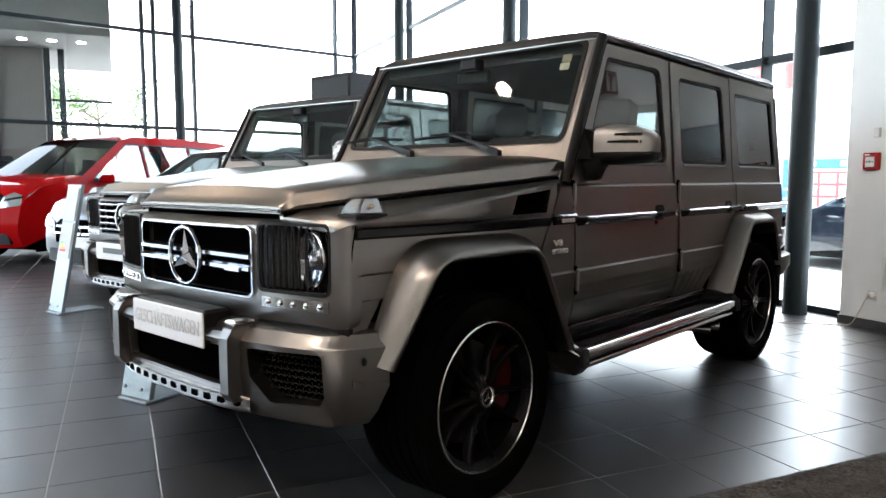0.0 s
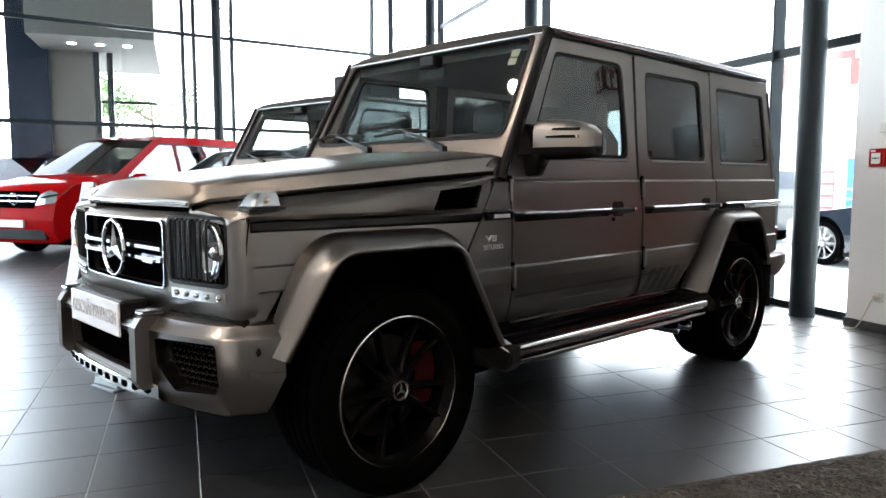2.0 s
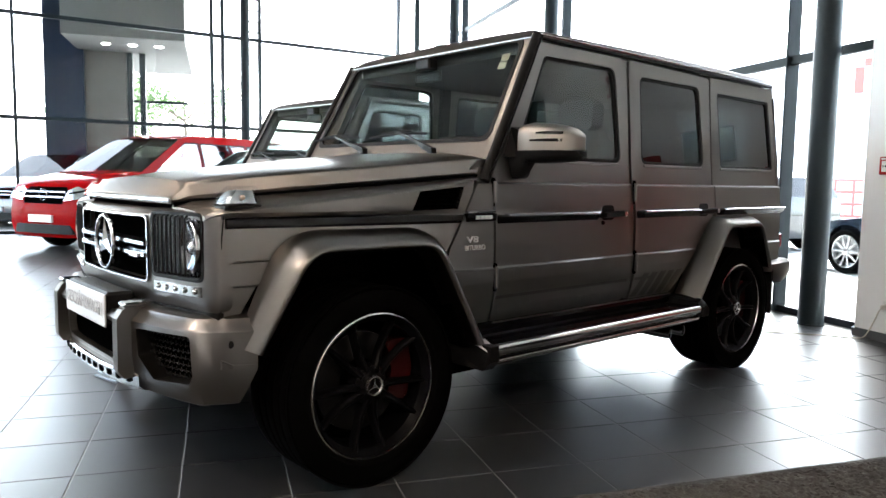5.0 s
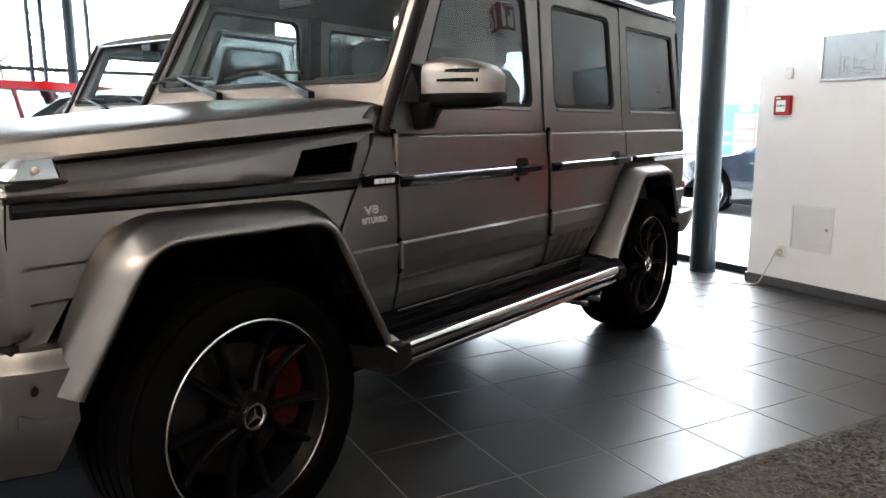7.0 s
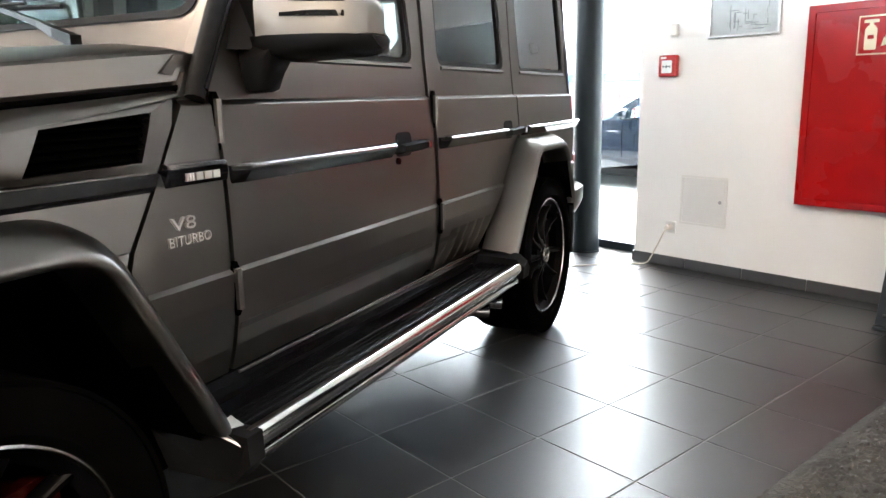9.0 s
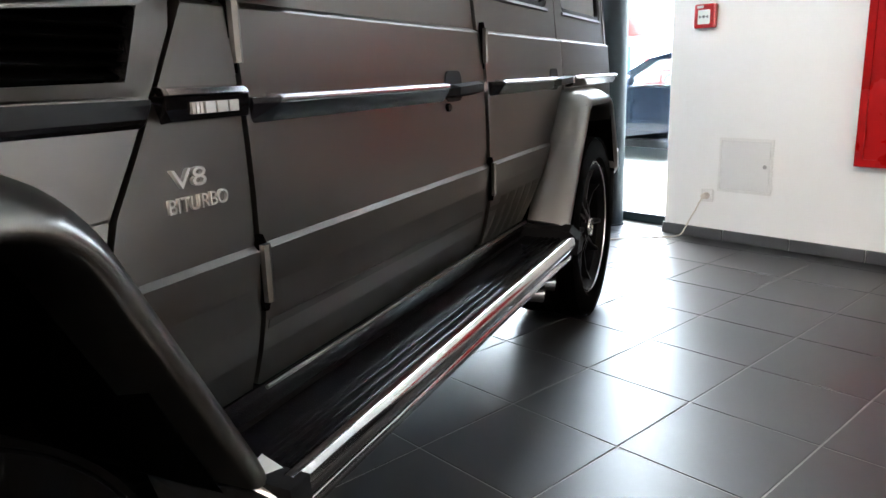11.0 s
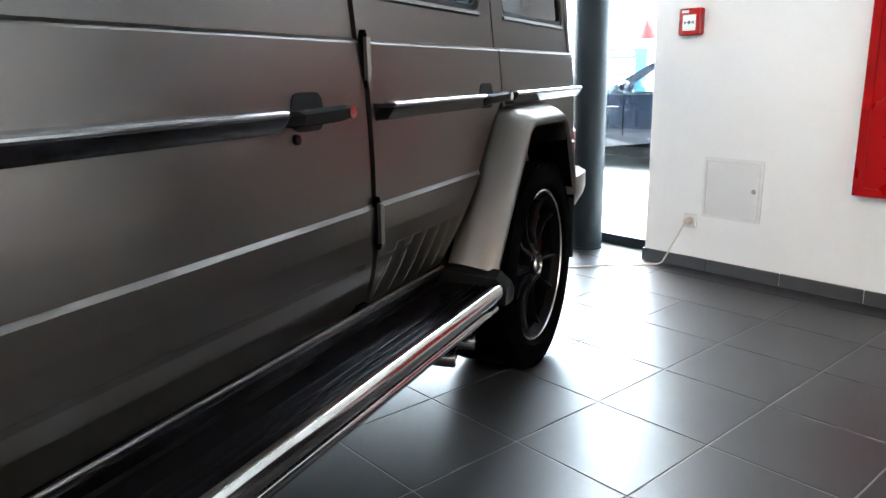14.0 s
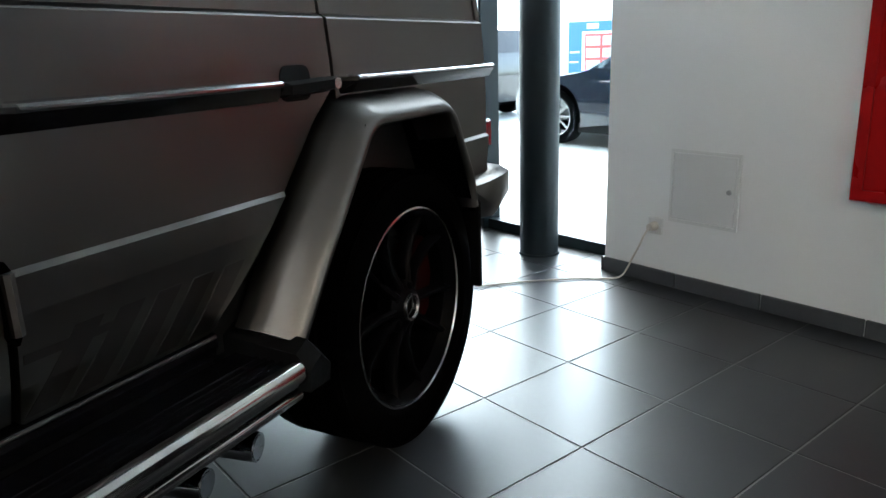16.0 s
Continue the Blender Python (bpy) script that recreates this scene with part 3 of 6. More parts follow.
            inner = [(cy + (a - cy) * (1 - 0.022 / 0.4), cz + (b - cz) * (1 - 0.018 / 0.25)) for a, b in win]
            part("window_seal", sheet(outer, lambda a, b, d: (s * (side_x(b) - 0.006 - d), a, b), 0.012, [inner]), BLACK, host)
            part("window_glass", sheet([(cy + (a - cy) * 1.0, cz + (b - cz) * 1.0) for a, b in win], lambda a, b, d: (s * (side_x(b) - 0.014 - d), a, b), 0.004), glass, host, "dark tinted glass" if glass is DARK_GLASS else "clear glass").visible_shadow = False
            y0, y1 = min(p[0] for p in win) + 0.02, max(p[0] for p in win) - 0.02
            part("window_ledge", loft([[(s * 0.784, y, 1.277), (s * 0.797, y, 1.272), (s * 0.800, y, 1.264), (s * 0.790, y, 1.258)] for y in (y0, y1)]), paint, host)
        # rub strips with a bright top line, and the belt crease
        for host, y0, y1 in ((df, 0.722, 1.432), (dr, 1.805, 2.420), (qp, 2.672, 3.545)):
            zs = 1.012
            part("rub_strip", loft([[(s * 0.828, y, zs - 0.031), (s * (0.850 - e * 0.7), y, zs - 0.029), (s * (0.871 - e), y, zs + 0.000), (s * (0.868 - e), y, zs + 0.009), (s * 0.828, y, zs + 0.011)] for y, e in ((y0, 0.03), (y0 + 0.03, 0.0), (y1, 0.0))]), GLOSS_BLACK, host, "gloss black rub strip")
            part("bright_trim", loft([[(s * 0.838, y, zs + 0.0155), (s * 0.866, y, zs + 0.0125), (s * 0.872, y, zs + 0.008), (s * 0.872, y, zs + 0.004), (s * 0.838, y, zs + 0.004)] for y in (y0 + 0.035, y1 - 0.002)]), TRIM, host, "narrow bright metal trim")
        bs = part("badge_strip", loft([[(s * 0.826, y + 0.012 * (y < 0.6), 0.992), (s * 0.850, y + 0.012 * (y < 0.6), 0.996), (s * 0.855, y, 1.012), (s * 0.854, y, 1.029), (s * 0.826, y, 1.031)] for y in (0.522, 0.694)]), GLOSS_BLACK, car, "gloss black badge strip")
        part("bright_trim", loft([[(s * 0.826, y, 1.043), (s * 0.848, y, 1.040), (s * 0.855, y, 1.032), (s * 0.826, y, 1.030)] for y in (0.532, 0.694)]), TRIM, bs, "narrow bright metal trim")
        for y0, wd in ((0.567, 0.006), (0.575, 0.006), (0.583, 0.006), (0.594, 0.020), (0.618, 0.022), (0.644, 0.020)):
            part("badge_bar", box(s * 0.8555 - 0.003, s * 0.8555 + 0.003, y0, y0 + wd, 1.005, 1.021), LETTER, car, "small bright metal badge bar")
        if s == 1:
            m = Matrix.Translation((0.8365, 0.566, 0.916)) @ Matrix(((0, 0, 1), (1, 0, 0), (0, 1, 0))).to_4x4()
            part("lettering", letters("V8", 0.050, 0.005, m=m @ Matrix.Diagonal((1.25, 0.78, 1, 1))), LETTER, car, "raised chrome letters V8")
            m = Matrix.Translation((0.8365, 0.582, 0.880)) @ Matrix(((0, 0, 1), (1, 0, 0), (0, 1, 0))).to_4x4()
            part("lettering", letters("BITURBO", 0.030, 0.004, m=m), LETTER, car, "raised chrome letters BITURBO")
        # hinges and handles
        for host, y in ((df, 0.706), (dr, 1.789)):
            for z in (1.122, 0.742):
                xh = side_x(z) + 0.003
                part("hinge_gap", prism([(y - 0.004, z - 0.064), (y + 0.004, z - 0.064), (y + 0.011, z - 0.050), (y + 0.011, z + 0.050), (y + 0.004, z + 0.064), (y - 0.004, z + 0.064), (y - 0.010, z + 0.050), (y - 0.010, z - 0.050)], lambda a, b, d: (s * (xh - 0.002 - d), a, b), 0.012), ARCH_SHADE, host)
                part("hinge", loft([[(s * (xh - 0.006), y - 0.008, zz), (s * (xh + 0.007), y - 0.007, zz), (s * (xh + 0.011), y + 0.001, zz), (s * (xh + 0.007), y + 0.010, zz), (s * (xh - 0.006), y + 0.011, zz)] for zz in (z - 0.048, z + 0.048)]), paint, host, "flat painted hinge leaf")
        for host, y in ((df, 1.565), (dr, 2.53)):
            part("handle_cup", prism(rounded([(y - 0.085, 0.978), (y + 0.03, 0.978), (y + 0.03, 1.055), (y - 0.07, 1.055)], 0.028), lambda a, b, d: (s * (side_x(b) - 0.001 + d), a, b), 0.004), BLACK, host)
            h = loft([[(s * (0.862 + e), a, zc - hh), (s * (0.882 + e), a, zc - hh * 0.6), (s * (0.884 + e), a, zc + hh * 0.6), (s * (0.862 + e), a, zc + hh)] for a, e, hh, zc in ((y - 0.115, -0.03, 0.012, 1.004), (y - 0.10, 0.0, 0.016, 1.006), (y + 0.03, 0.004, 0.017, 1.010), (y + 0.075, 0.004, 0.015, 1.012), (y + 0.085, -0.03, 0.012, 1.012))])
            part("door_handle", h, BLACK, host, "black grip handle")
            part("push_button", lathe([(0.0, 0.0), (0.013, 0.0), (0.014, -0.03)], 16, lambda a, b, d: (s * (0.890 + d), y + 0.058 + a, 1.012 + b)), TRIM, host, "bright round push button", 30)
            if y < 2:
                part("key_cylinder", lathe([(0.0, 0.0), (0.010, 0.0), (0.012, -0.02)], 12, lambda a, b, d: (s * (0.842 + d), y - 0.07 + a, 0.965 + b)), GLOSS_BLACK, host, "", 30)
        # flares, sills, step boards
        part("front_flare", flare(s, soft_path([(-0.468, 0.570), (-0.303, 0.929), (0.294, 0.927), (0.545, 0.480)], 0.16), True), paint, car, "broad satin wheel arch flare", 60)
        part("rear_flare", flare(s, soft_path([(2.318, 0.49), (2.428, 0.640), (2.65, 0.925), (3.08, 0.925), (3.215, 0.69), (3.235, 0.60)], 0.11)), paint, car, "broad satin wheel arch flare", 60)

        part("sill", box(s * 0.75 - 0.03, s * 0.75 + 0.03, 0.62, 2.23, 0.40, 0.53, 0.01), BLACK, car, "black sill under the doors")
        part("sill_step", loft([[(s * 0.77, y, 0.470), (s * 0.790, y, 0.474), (s * 0.802, y, 0.505), (s * 0.798, y, 0.528), (s * 0.77, y, 0.530)] for y in (0.62, 2.22)]), GLOSS_BLACK, car, "glossy black sill panel")
        part("sill_edge", tube([(s * 0.816, 0.72, 0.531), (s * 0.816, 2.20, 0.531)], 0.004), paint, car)
        sb = part("step_board", loft([[(s * 0.79, y, 0.425), (s * 0.940, y, 0.420), (s * 0.940, y, 0.450), (s * 0.928, y, 0.456), (s * 0.79, y, 0.462)] for y in (0.575, 2.30)]), GLOSS_BLACK, car, "glossy black ribbed step board")
        for k in range(4):
            x = 0.850 + 0.022 * k
            part("tread_rib", loft([[(s * (x - 0.006), y, 0.455), (s * (x - 0.003), y, 0.463), (s * (x + 0.003), y, 0.463), (s * (x + 0.006), y, 0.455)] for y in (0.60, 2.28)]), GLOSS_BLACK, sb)
        part("step_tube", tube([(s * 0.956, 0.575, 0.446), (s * 0.956, 2.31, 0.446)], 0.027, 18), STEEL, sb, "polished stainless steel tube", 40)
        part("step_lower_tube", tube([(s * 0.948, 0.60, 0.393), (s * 0.948, 2.28, 0.393)], 0.014, 12), STEEL, sb, "", 40)
        part("step_web", box(s * 0.94 - 0.006, s * 0.94 + 0.006, 0.60, 2.29, 0.385, 0.440), BLACK, sb)
        foot = part("step_bracket", loft([[(s * 0.70, y, 0.44), (s * 0.78, y - e, 0.37), (s * 0.95, y - e * 0.5, 0.365), (s * 0.985, y, 0.405), (s * 0.982, y, 0.470), (s * 0.90, y, 0.474), (s * 0.80, y, 0.48)] for y, e in ((0.545, 0.03), (0.595, 0.0))]), BLACK, sb, "angular black end bracket")
        part("end_plate", loft([[(s * 0.898, y0, z0), (s * 0.978, y0 + 0.014, z0 - 0.030), (s * 0.980, y1, z0 - 0.024), (s * 0.898, y1, z0 + 0.010)] for y0, y1, z0 in ((0.530, 0.580, 0.474), (0.533, 0.592, 0.478))]), LETTER, foot, "angled bright end plate")
        part("step_bracket", loft([[(s * 0.72, y, 0.40), (s * 0.985, y, 0.405), (s * 0.990, y, 0.455 + e), (s * 0.955, y, 0.485 + e), (s * 0.72, y, 0.50 + e)] for y, e in ((2.275, 0.0), (2.315, 0.02), (2.345, -0.01))]), BLACK, sb, "angular black end bracket")
        for k, r in ((0, 0.030), (1, 0.030)):
            part("exhaust_pipe", tube([(s * 0.70, 1.98 + 0.14 * k, 0.345), (s * 0.86, 2.00 + 0.14 * k, 0.335), (s * 0.935, 2.02 + 0.14 * k, 0.330), (s * 0.937, 2.02 + 0.14 * k, 0.330), (s * 0.90, 2.01 + 0.14 * k, 0.333)], [r, r, r, r - 0.005, r - 0.006], 16), CHROME, car, "chromed side exhaust tip", 40)
        part("arch_liner", loft([[(s * x, -0.448, 0.53), (s * x, -0.297, 0.912), (s * x, 0.285, 0.915), (s * x, 0.53, 0.45)] for x in (0.50, 0.87)], closed=False), ARCH_SHADE, car, "black wheel arch liner")
        part("arch_liner", loft([[(s * x, 2.28, 0.45), (s * x, 2.63, 0.915), (s * x, 3.07, 0.915), (s * x, 3.23, 0.58)] for x in (0.50, 0.93)], closed=False), ARCH_SHADE, car, "black wheel arch liner")
        part("mud_flap", box(s * 0.79 - 0.11, s * 0.79 + 0.12, 3.315, 3.33, 0.30, 0.60, 0.006), BLACK, car)
        # mirror
        front = [(0.0, 0.0), (0.0, 0.60), (0.05, 0.82), (0.16, 0.95), (0.36, 1.0), (0.85, 0.97), (1.0, 0.85), (1.0, 0.0)]
        mr = part("wing_mirror", loft([[(s * x, y0 + (y1 - y0) * u, z0 + (z1 - z0) * v) for u, v in front]
                                      for x, y0, y1, z0, z1 in ((0.842, 0.835, 0.99, 1.312, 1.405), (0.850, 0.822, 1.0, 1.308, 1.428), (0.900, 0.828, 1.01, 1.306, 1.436), (0.985, 0.850, 1.03, 1.306, 1.428), (1.040, 0.885, 1.04, 1.307, 1.410), (1.062, 0.925, 1.04, 1.310, 1.390), (1.070, 0.965, 1.03, 1.314, 1.370))]), SHELL if style else paint, car, "satin grey mirror shell", 50)
        part("mirror_base", loft([[(s * x, y0 + 0.045, z0), (s * x, y0 + 0.012, z0 + 0.010), (s * x, y0 - 0.002, z0 + 0.030), (s * x, y0 - 0.002, 1.309), (s * x, y1, 1.309), (s * x, y1, z0 + 0.012), (s * x, y1 - 0.03, z0)] for x, y0, y1, z0 in ((0.79, 0.850, 0.97, 1.262), (0.83, 0.835, 1.0, 1.256), (0.866, 0.824, 1.01, 1.255), (0.94, 0.836, 1.02, 1.257), (1.0, 0.855, 1.035, 1.260), (1.045, 0.888, 1.042, 1.264), (1.068, 0.930, 1.042, 1.270), (1.074, 0.965, 1.035, 1.280))]), BLACK, mr, "black mirror underside", 50)
        part("mirror_arm", loft([[(s * (x - w), y - d, z), (s * (x + w * 0.6), y - d, z), (s * (x + w), y - d * 0.3, z), (s * (x + w), y + d, z), (s * (x - w), y + d, z)] for x, y, z, w, d in ((0.815, 0.868, 1.183, 0.020, 0.022), (0.822, 0.868, 1.190, 0.028, 0.030), (0.830, 0.866, 1.225, 0.034, 0.036), (0.838, 0.868, 1.258, 0.042, 0.044), (0.850, 0.89, 1.285, 0.060, 0.060))]), BLACK, mr, "", 60)
        part("mirror_fillet", loft([[(s * 0.79, 0.79, 1.28), (s * 0.80, 0.90, 1.28), (s * 0.845, 0.86, 1.28), (s * 0.842, 0.84, 1.28)], [(s * 0.775, 0.85, 1.42), (s * 0.78, 0.95, 1.42), (s * 0.845, 0.89, 1.40), (s * 0.842, 0.85, 1.40)]]), BLACK, mr, "black mirror foot")
        for k, z in enumerate((1.385, 1.353)):
            run = [(x, lerp([(0.85, 0.822), (0.90, 0.828), (0.985, 0.850), (1.040, 0.885), (1.062, 0.925)], x)) for x in ((0.945 if k == 0 else 0.915), 0.985, 1.02, 1.045)]
            slot = part("indicator", loft([[(s * x, y - 0.003 - 0.001 * (z < 1.37), z - h), (s * x, y - 0.003, z + h), (s * x, y + 0.02, z + h), (s * x, y + 0.02, z - h)] for (x, y), h in zip(run, (0.004, 0.0065, 0.0065, 0.0065))]), GLOSS_BLACK, mr, "slim dark indicator slot", 40)
            for t in (0.1, 0.32, 0.50, 0.66, 0.82, 0.94):
                x = run[0][0] + t * (run[-1][0] - run[0][0])
                y = lerp(run, x) - 0.005
                w = 0.016 if t == 0.1 else 0.004
                part("lens_facet", loft([[(s * (x - w), y - w * 0.15, z - 0.004), (s * (x + w), y + w * 0.35, z - 0.004), (s * (x + w + 0.002), y + 0.006 + w * 0.3, z + 0.003), (s * (x - w + 0.002), y + 0.006, z + 0.003)], [(s * (x - w), y + 0.004, z - 0.0045), (s * (x + w), y + 0.006, z - 0.0045), (s * (x + w), y + 0.01, z + 0.002), (s * (x - w), y + 0.01, z + 0.002)]]), LAMP_BODY, slot)
        # bodywork seams above the doors, pillars, gutter
        part("gutter", tube([(s * 0.752, 1.04, 1.852), (s * 0.752, 3.49, 1.845)], 0.008), BLACK, car, "black roof gutter")
        # Bright bar in place of the sky's reflection on the rounded roof edge
        part("gutter_lip", tube([(s * 0.758, 1.05, 1.868), (s * 0.759, 2.2, 1.870), (s * 0.757, 3.48, 1.862)], 0.0045, 8), TRIM, car, "thin bright bar imitating the sky's glint along the roof edge", 40)
        part("pillar_trim", tube([(s * 0.812, 0.655, 1.17), (s * 0.806, 0.672, 1.205), (s * 0.795, 0.735, 1.31), (s * 0.762, 1.035, 1.862)], 0.023, 10), BLACK, car, "black rubber pillar seal", 40)
        part("pillar_lip", tube([(s * 0.826, 0.672, 1.19), (s * 0.808, 0.752, 1.31), (s * 0.776, 1.050, 1.858)], 0.009, 8), GLOSS_BLACK, car, "", 40)
        part("pillar_inner", loft([[(s * 0.735, y, z), (s * 0.775, y + 0.02, z), (s * 0.755, y + 0.07, z), (s * 0.70, y + 0.07, z)] for y, z in ((0.70, 1.25), (1.02, 1.86))]), paint, car)
        # Dark sheet that stands in for the shade deep in the wheel wells
        part("wheel_well_shade", box(s * 0.50 - 0.02, s * 0.50 + 0.02, -0.58, 3.3, 0.42, 0.95), ARCH_SHADE, car)
        wheel(car, s * 0.900, 0.0, s, style)
        wheel(car, s * 0.900, 2.85, s, style)
        # front wing turn signal
        zb = shoulder(-0.5) - 0.002
        def ring(a, b, yc, z):
            return [(s * (0.765 + a * u), yc + b * v, z) for u, v in ((-1, -0.8), (-0.8, -1), (0.8, -1), (1, -0.8), (1, 0.8), (0.8, 1), (-0.8, 1), (-1, 0.8))]
        sig = part("turn_signal", loft([ring(0.056, 0.074, -0.485, zb), ring(0.056, 0.074, -0.485, zb + 0.011), ring(0.050, 0.068, -0.485, zb + 0.013)]), BLACK, car, "clear turn signal on a black gasket")
        part("signal_reflector", loft([ring(0.044, 0.060, -0.484, zb + 0.018), ring(0.038, 0.050, -0.480, zb + 0.040), ring(0.028, 0.036, -0.470, zb + 0.062)]), LAMP_BODY, sig)
        part("signal_lens", loft([ring(0.051, 0.070, -0.485, zb + 0.013), ring(0.048, 0.064, -0.482, zb + 0.042), ring(0.040, 0.046, -0.470, zb + 0.070), ring(0.034, 0.040, -0.468, zb + 0.076)]), LAMP_GLASS, sig, "clear faceted lens").visible_shadow = False
        part("signal_bulb", lathe([(0.0, 0.012), (0.007, 0.009), (0.009, 0.0), (0.0, -0.004)], 10, lambda a, b, h: (s * 0.806 + h * s, -0.485 + a, zb + 0.038 + b)), AMBER, sig, "amber bulb", 40)
        # headlamp
        hole = rounded([(0.432, 0.828), (0.728, 0.828), (0.728, 1.048), (0.432, 1.048)], 0.022)
        hl = part("headlamp", sheet([(x, z) for x, z in rounded([(0.420, 0.815), (0.735, 0.815), (0.735, 1.058), (0.420, 1.058)], 0.03)], lambda a, b, d: (s * a, face_y(a) - 0.004 + d, b), 0.02, [hole], (), [0.48, 0.54, 0.60, 0.66, 0.70]), BLACK, car, "black-framed headlamp")
        ins = None
        for k in range(11):
            x = 0.446 + 0.0265 * k
            ins = loft([[(s * (x - 0.005), face_y(x) + 0.060, z), (s * (x - 0.004), face_y(x) + 0.036, z), (s * (x + 0.004), face_y(x) + 0.034, z), (s * (x + 0.005), face_y(x) + 0.060, z)] for z in (0.83, 1.046)], ins)
        part("ribbed_insert", ins, LAMP_GREY, hl, "ribbed grey lamp insert")
        for k in range(8):
            x = 0.447 + 0.0285 * k
            yf = face_y(x) - 0.004
            part("guard_bar", tube([(s * x, yf + 0.012, 1.050), (s * x, yf - 0.001, 1.040), (s * x, yf - 0.003, 0.94), (s * x, yf - 0.001, 0.838), (s * x, yf + 0.012, 0.829)], 0.0042, 6), BLACK, hl, "", 40)
        part("lamp_box", box(min(s * 0.43, s * 0.73), max(s * 0.43, s * 0.73), -0.615, -0.56, 0.826, 1.05), ARCH_SHADE, hl)
        part("projector", lathe([(0.0, -0.012), (0.030, -0.010), (0.034, -0.002), (0.040, -0.006), (0.066, -0.014), (0.088, -0.030), (0.092, -0.026), (0.092, 0.03)], 40, lambda a, b, h: (s * 0.655 + a * 0.76, face_y(0.655) + 0.030 + h, 0.938 + b * 1.02)), LAMP_BODY, hl, "round chromed reflector", 30)
        part("projector_lens", lathe([(0.0, -0.030), (0.018, -0.026), (0.028, -0.012), (0.030, 0.0)], 24, lambda a, b, h: (s * 0.655 + a, face_y(0.655) + 0.026 + h, 0.938 + b)), LAMP_LENS, hl, "", 40)
        part("lamp_cover", sheet(hole, lambda a, b, d: (s * a, face_y(a) + 0.002 + d, b), 0.004, (), (), [0.48, 0.54, 0.60, 0.66, 0.70]), LAMP_GLASS, hl, "clear cover").visible_shadow = False
        drl = part("daytime_light", sheet([(0.442, 0.763), (0.728, 0.763), (0.728, 0.800), (0.442, 0.800)], lambda a, b, d: (s * a, face_y(a) - 0.006 + d, b), 0.02, (), (), [0.5, 0.56, 0.62, 0.68, 0.71]), STEEL, car, "row of five small lamps")
        for k in range(5):
            x = 0.472 + 0.056 * k
            part("led", lathe([(0.0, -0.010), (0.006, -0.008), (0.009, -0.004), (0.011, -0.006), (0.011, 0.0)], 14, lambda a, b, h: (s * x + a, face_y(x) - 0.004 + h, 0.782 + b)), LAMP_BODY, drl, "", 30)
        # tail lamp and rear bumper corner
        part("tail_lamp", box(s * 0.80 - 0.055, s * 0.80 + 0.036, 3.550, 3.60, 0.735, 0.835, 0.008), TAIL_RED, car, "red tail lamp")
        part("rear_bumper_end", loft([[(s * x, y, z0), (s * (x + 0.035), y, z0 + 0.06), (s * (x + 0.035), y, z1 - 0.02), (s * x, y, z1), (s * (x - 0.2), y, z1), (s * (x - 0.2), y, z0)] for x, y, z0, z1 in ((0.82, 3.37, 0.57, 0.645), (0.845, 3.46, 0.50, 0.652), (0.845, 3.58, 0.485, 0.655), (0.825, 3.70, 0.50, 0.652), (0.74, 3.77, 0.52, 0.645))]), paint, car, "satin rear bumper corner", 40)
        part("corner_trim", tube([(s * 0.775, 3.565, 1.29), (s * 0.755, 3.545, 1.50), (s * 0.74, 3.515, 1.77)], 0.022, 8), BLACK, car, "black rear corner seal")
        if style:
            for y0, y1, host in ((0.72, 1.735, df), (1.80, 2.0, dr)):
                part("side_decal", sheet([(y0, 0.640), (y1, 0.640), (y1, 0.656), (y0, 0.656)], lambda a, b, d: (s * (side_x(b) + 0.0015 - d), a, b), 0.001, (), LEVELS), DECAL, host, "matt dark stripe decal")
            for k in range(5):
                y0 = 1.80 + 0.085 * k
                part("side_decal", sheet([(y0, 0.545), (y0 + 0.055, 0.545), (y0 + 0.145, 0.675), (y0 + 0.09, 0.675)], lambda a, b, d: (s * (side_x(b) + 0.0015 - d), a, b), 0.001, (), LEVELS), DECAL, dr, "matt dark slanted stripe decal")

    # roof
    rows = []
    for y, drop in ((1.012, 0.026), (1.03, 0.008), (1.07, 0.0), (2.2, -0.006), (3.42, 0.0), (3.49, 0.01), (3.515, 0.035)):
        lift = lerp([(1.012, 0.12), (1.03, 0.45), (1.07, 0.8), (1.3, 1.0)], y)
        rows.append([(x, y, 1.858 + (z - 1.858) * lift - min(drop, 0.012)) for x, z in ((-0.748, 1.858), (-0.752, 1.872), (-0.742, 1.893), (-0.70, 1.908), (-0.45, 1.918), (0, 1.922), (0.45, 1.918), (0.70, 1.908), (0.742, 1.893), (0.752, 1.872), (0.748, 1.858))])
    part("roof", loft(rows, closed=True), paint, car, "satin painted roof panel", 35)
    part("headliner", box(-0.70, 0.70, 1.06, 3.46, 1.79, 1.85), HEADLINER, car)
    back = sheet([(-0.83, 0.60), (0.83, 0.60), (0.805, 1.17), (0.745, 1.84), (-0.745, 1.84), (-0.805, 1.17)], lambda a, b, d: (a, 3.575 - max(0, b - 1.2) * 0.09 - d, b), 0.035, [rounded([(-0.58, 1.29), (0.58, 1.29), (0.56, 1.73), (-0.56, 1.73)], 0.05)], [1.17])
    part("rear_door_panel", back, paint, car)
    part("rear_window", sheet(rounded([(-0.59, 1.28), (0.59, 1.28), (0.57, 1.74), (-0.57, 1.74)], 0.05), lambda a, b, d: (a, 3.555 - max(0, b - 1.2) * 0.09 - d, b), 0.004), CAR_GLASS, car).visible_shadow = False
    part("spare_wheel_cover", lathe([(0.0, 0.0), (0.30, 0.0), (0.37, -0.03), (0.38, -0.08), (0.37, -0.20), (0.0, -0.20)], 40, lambda a, b, h: (a, 3.80 + h, 1.06 + b)), paint, car, "", 35)
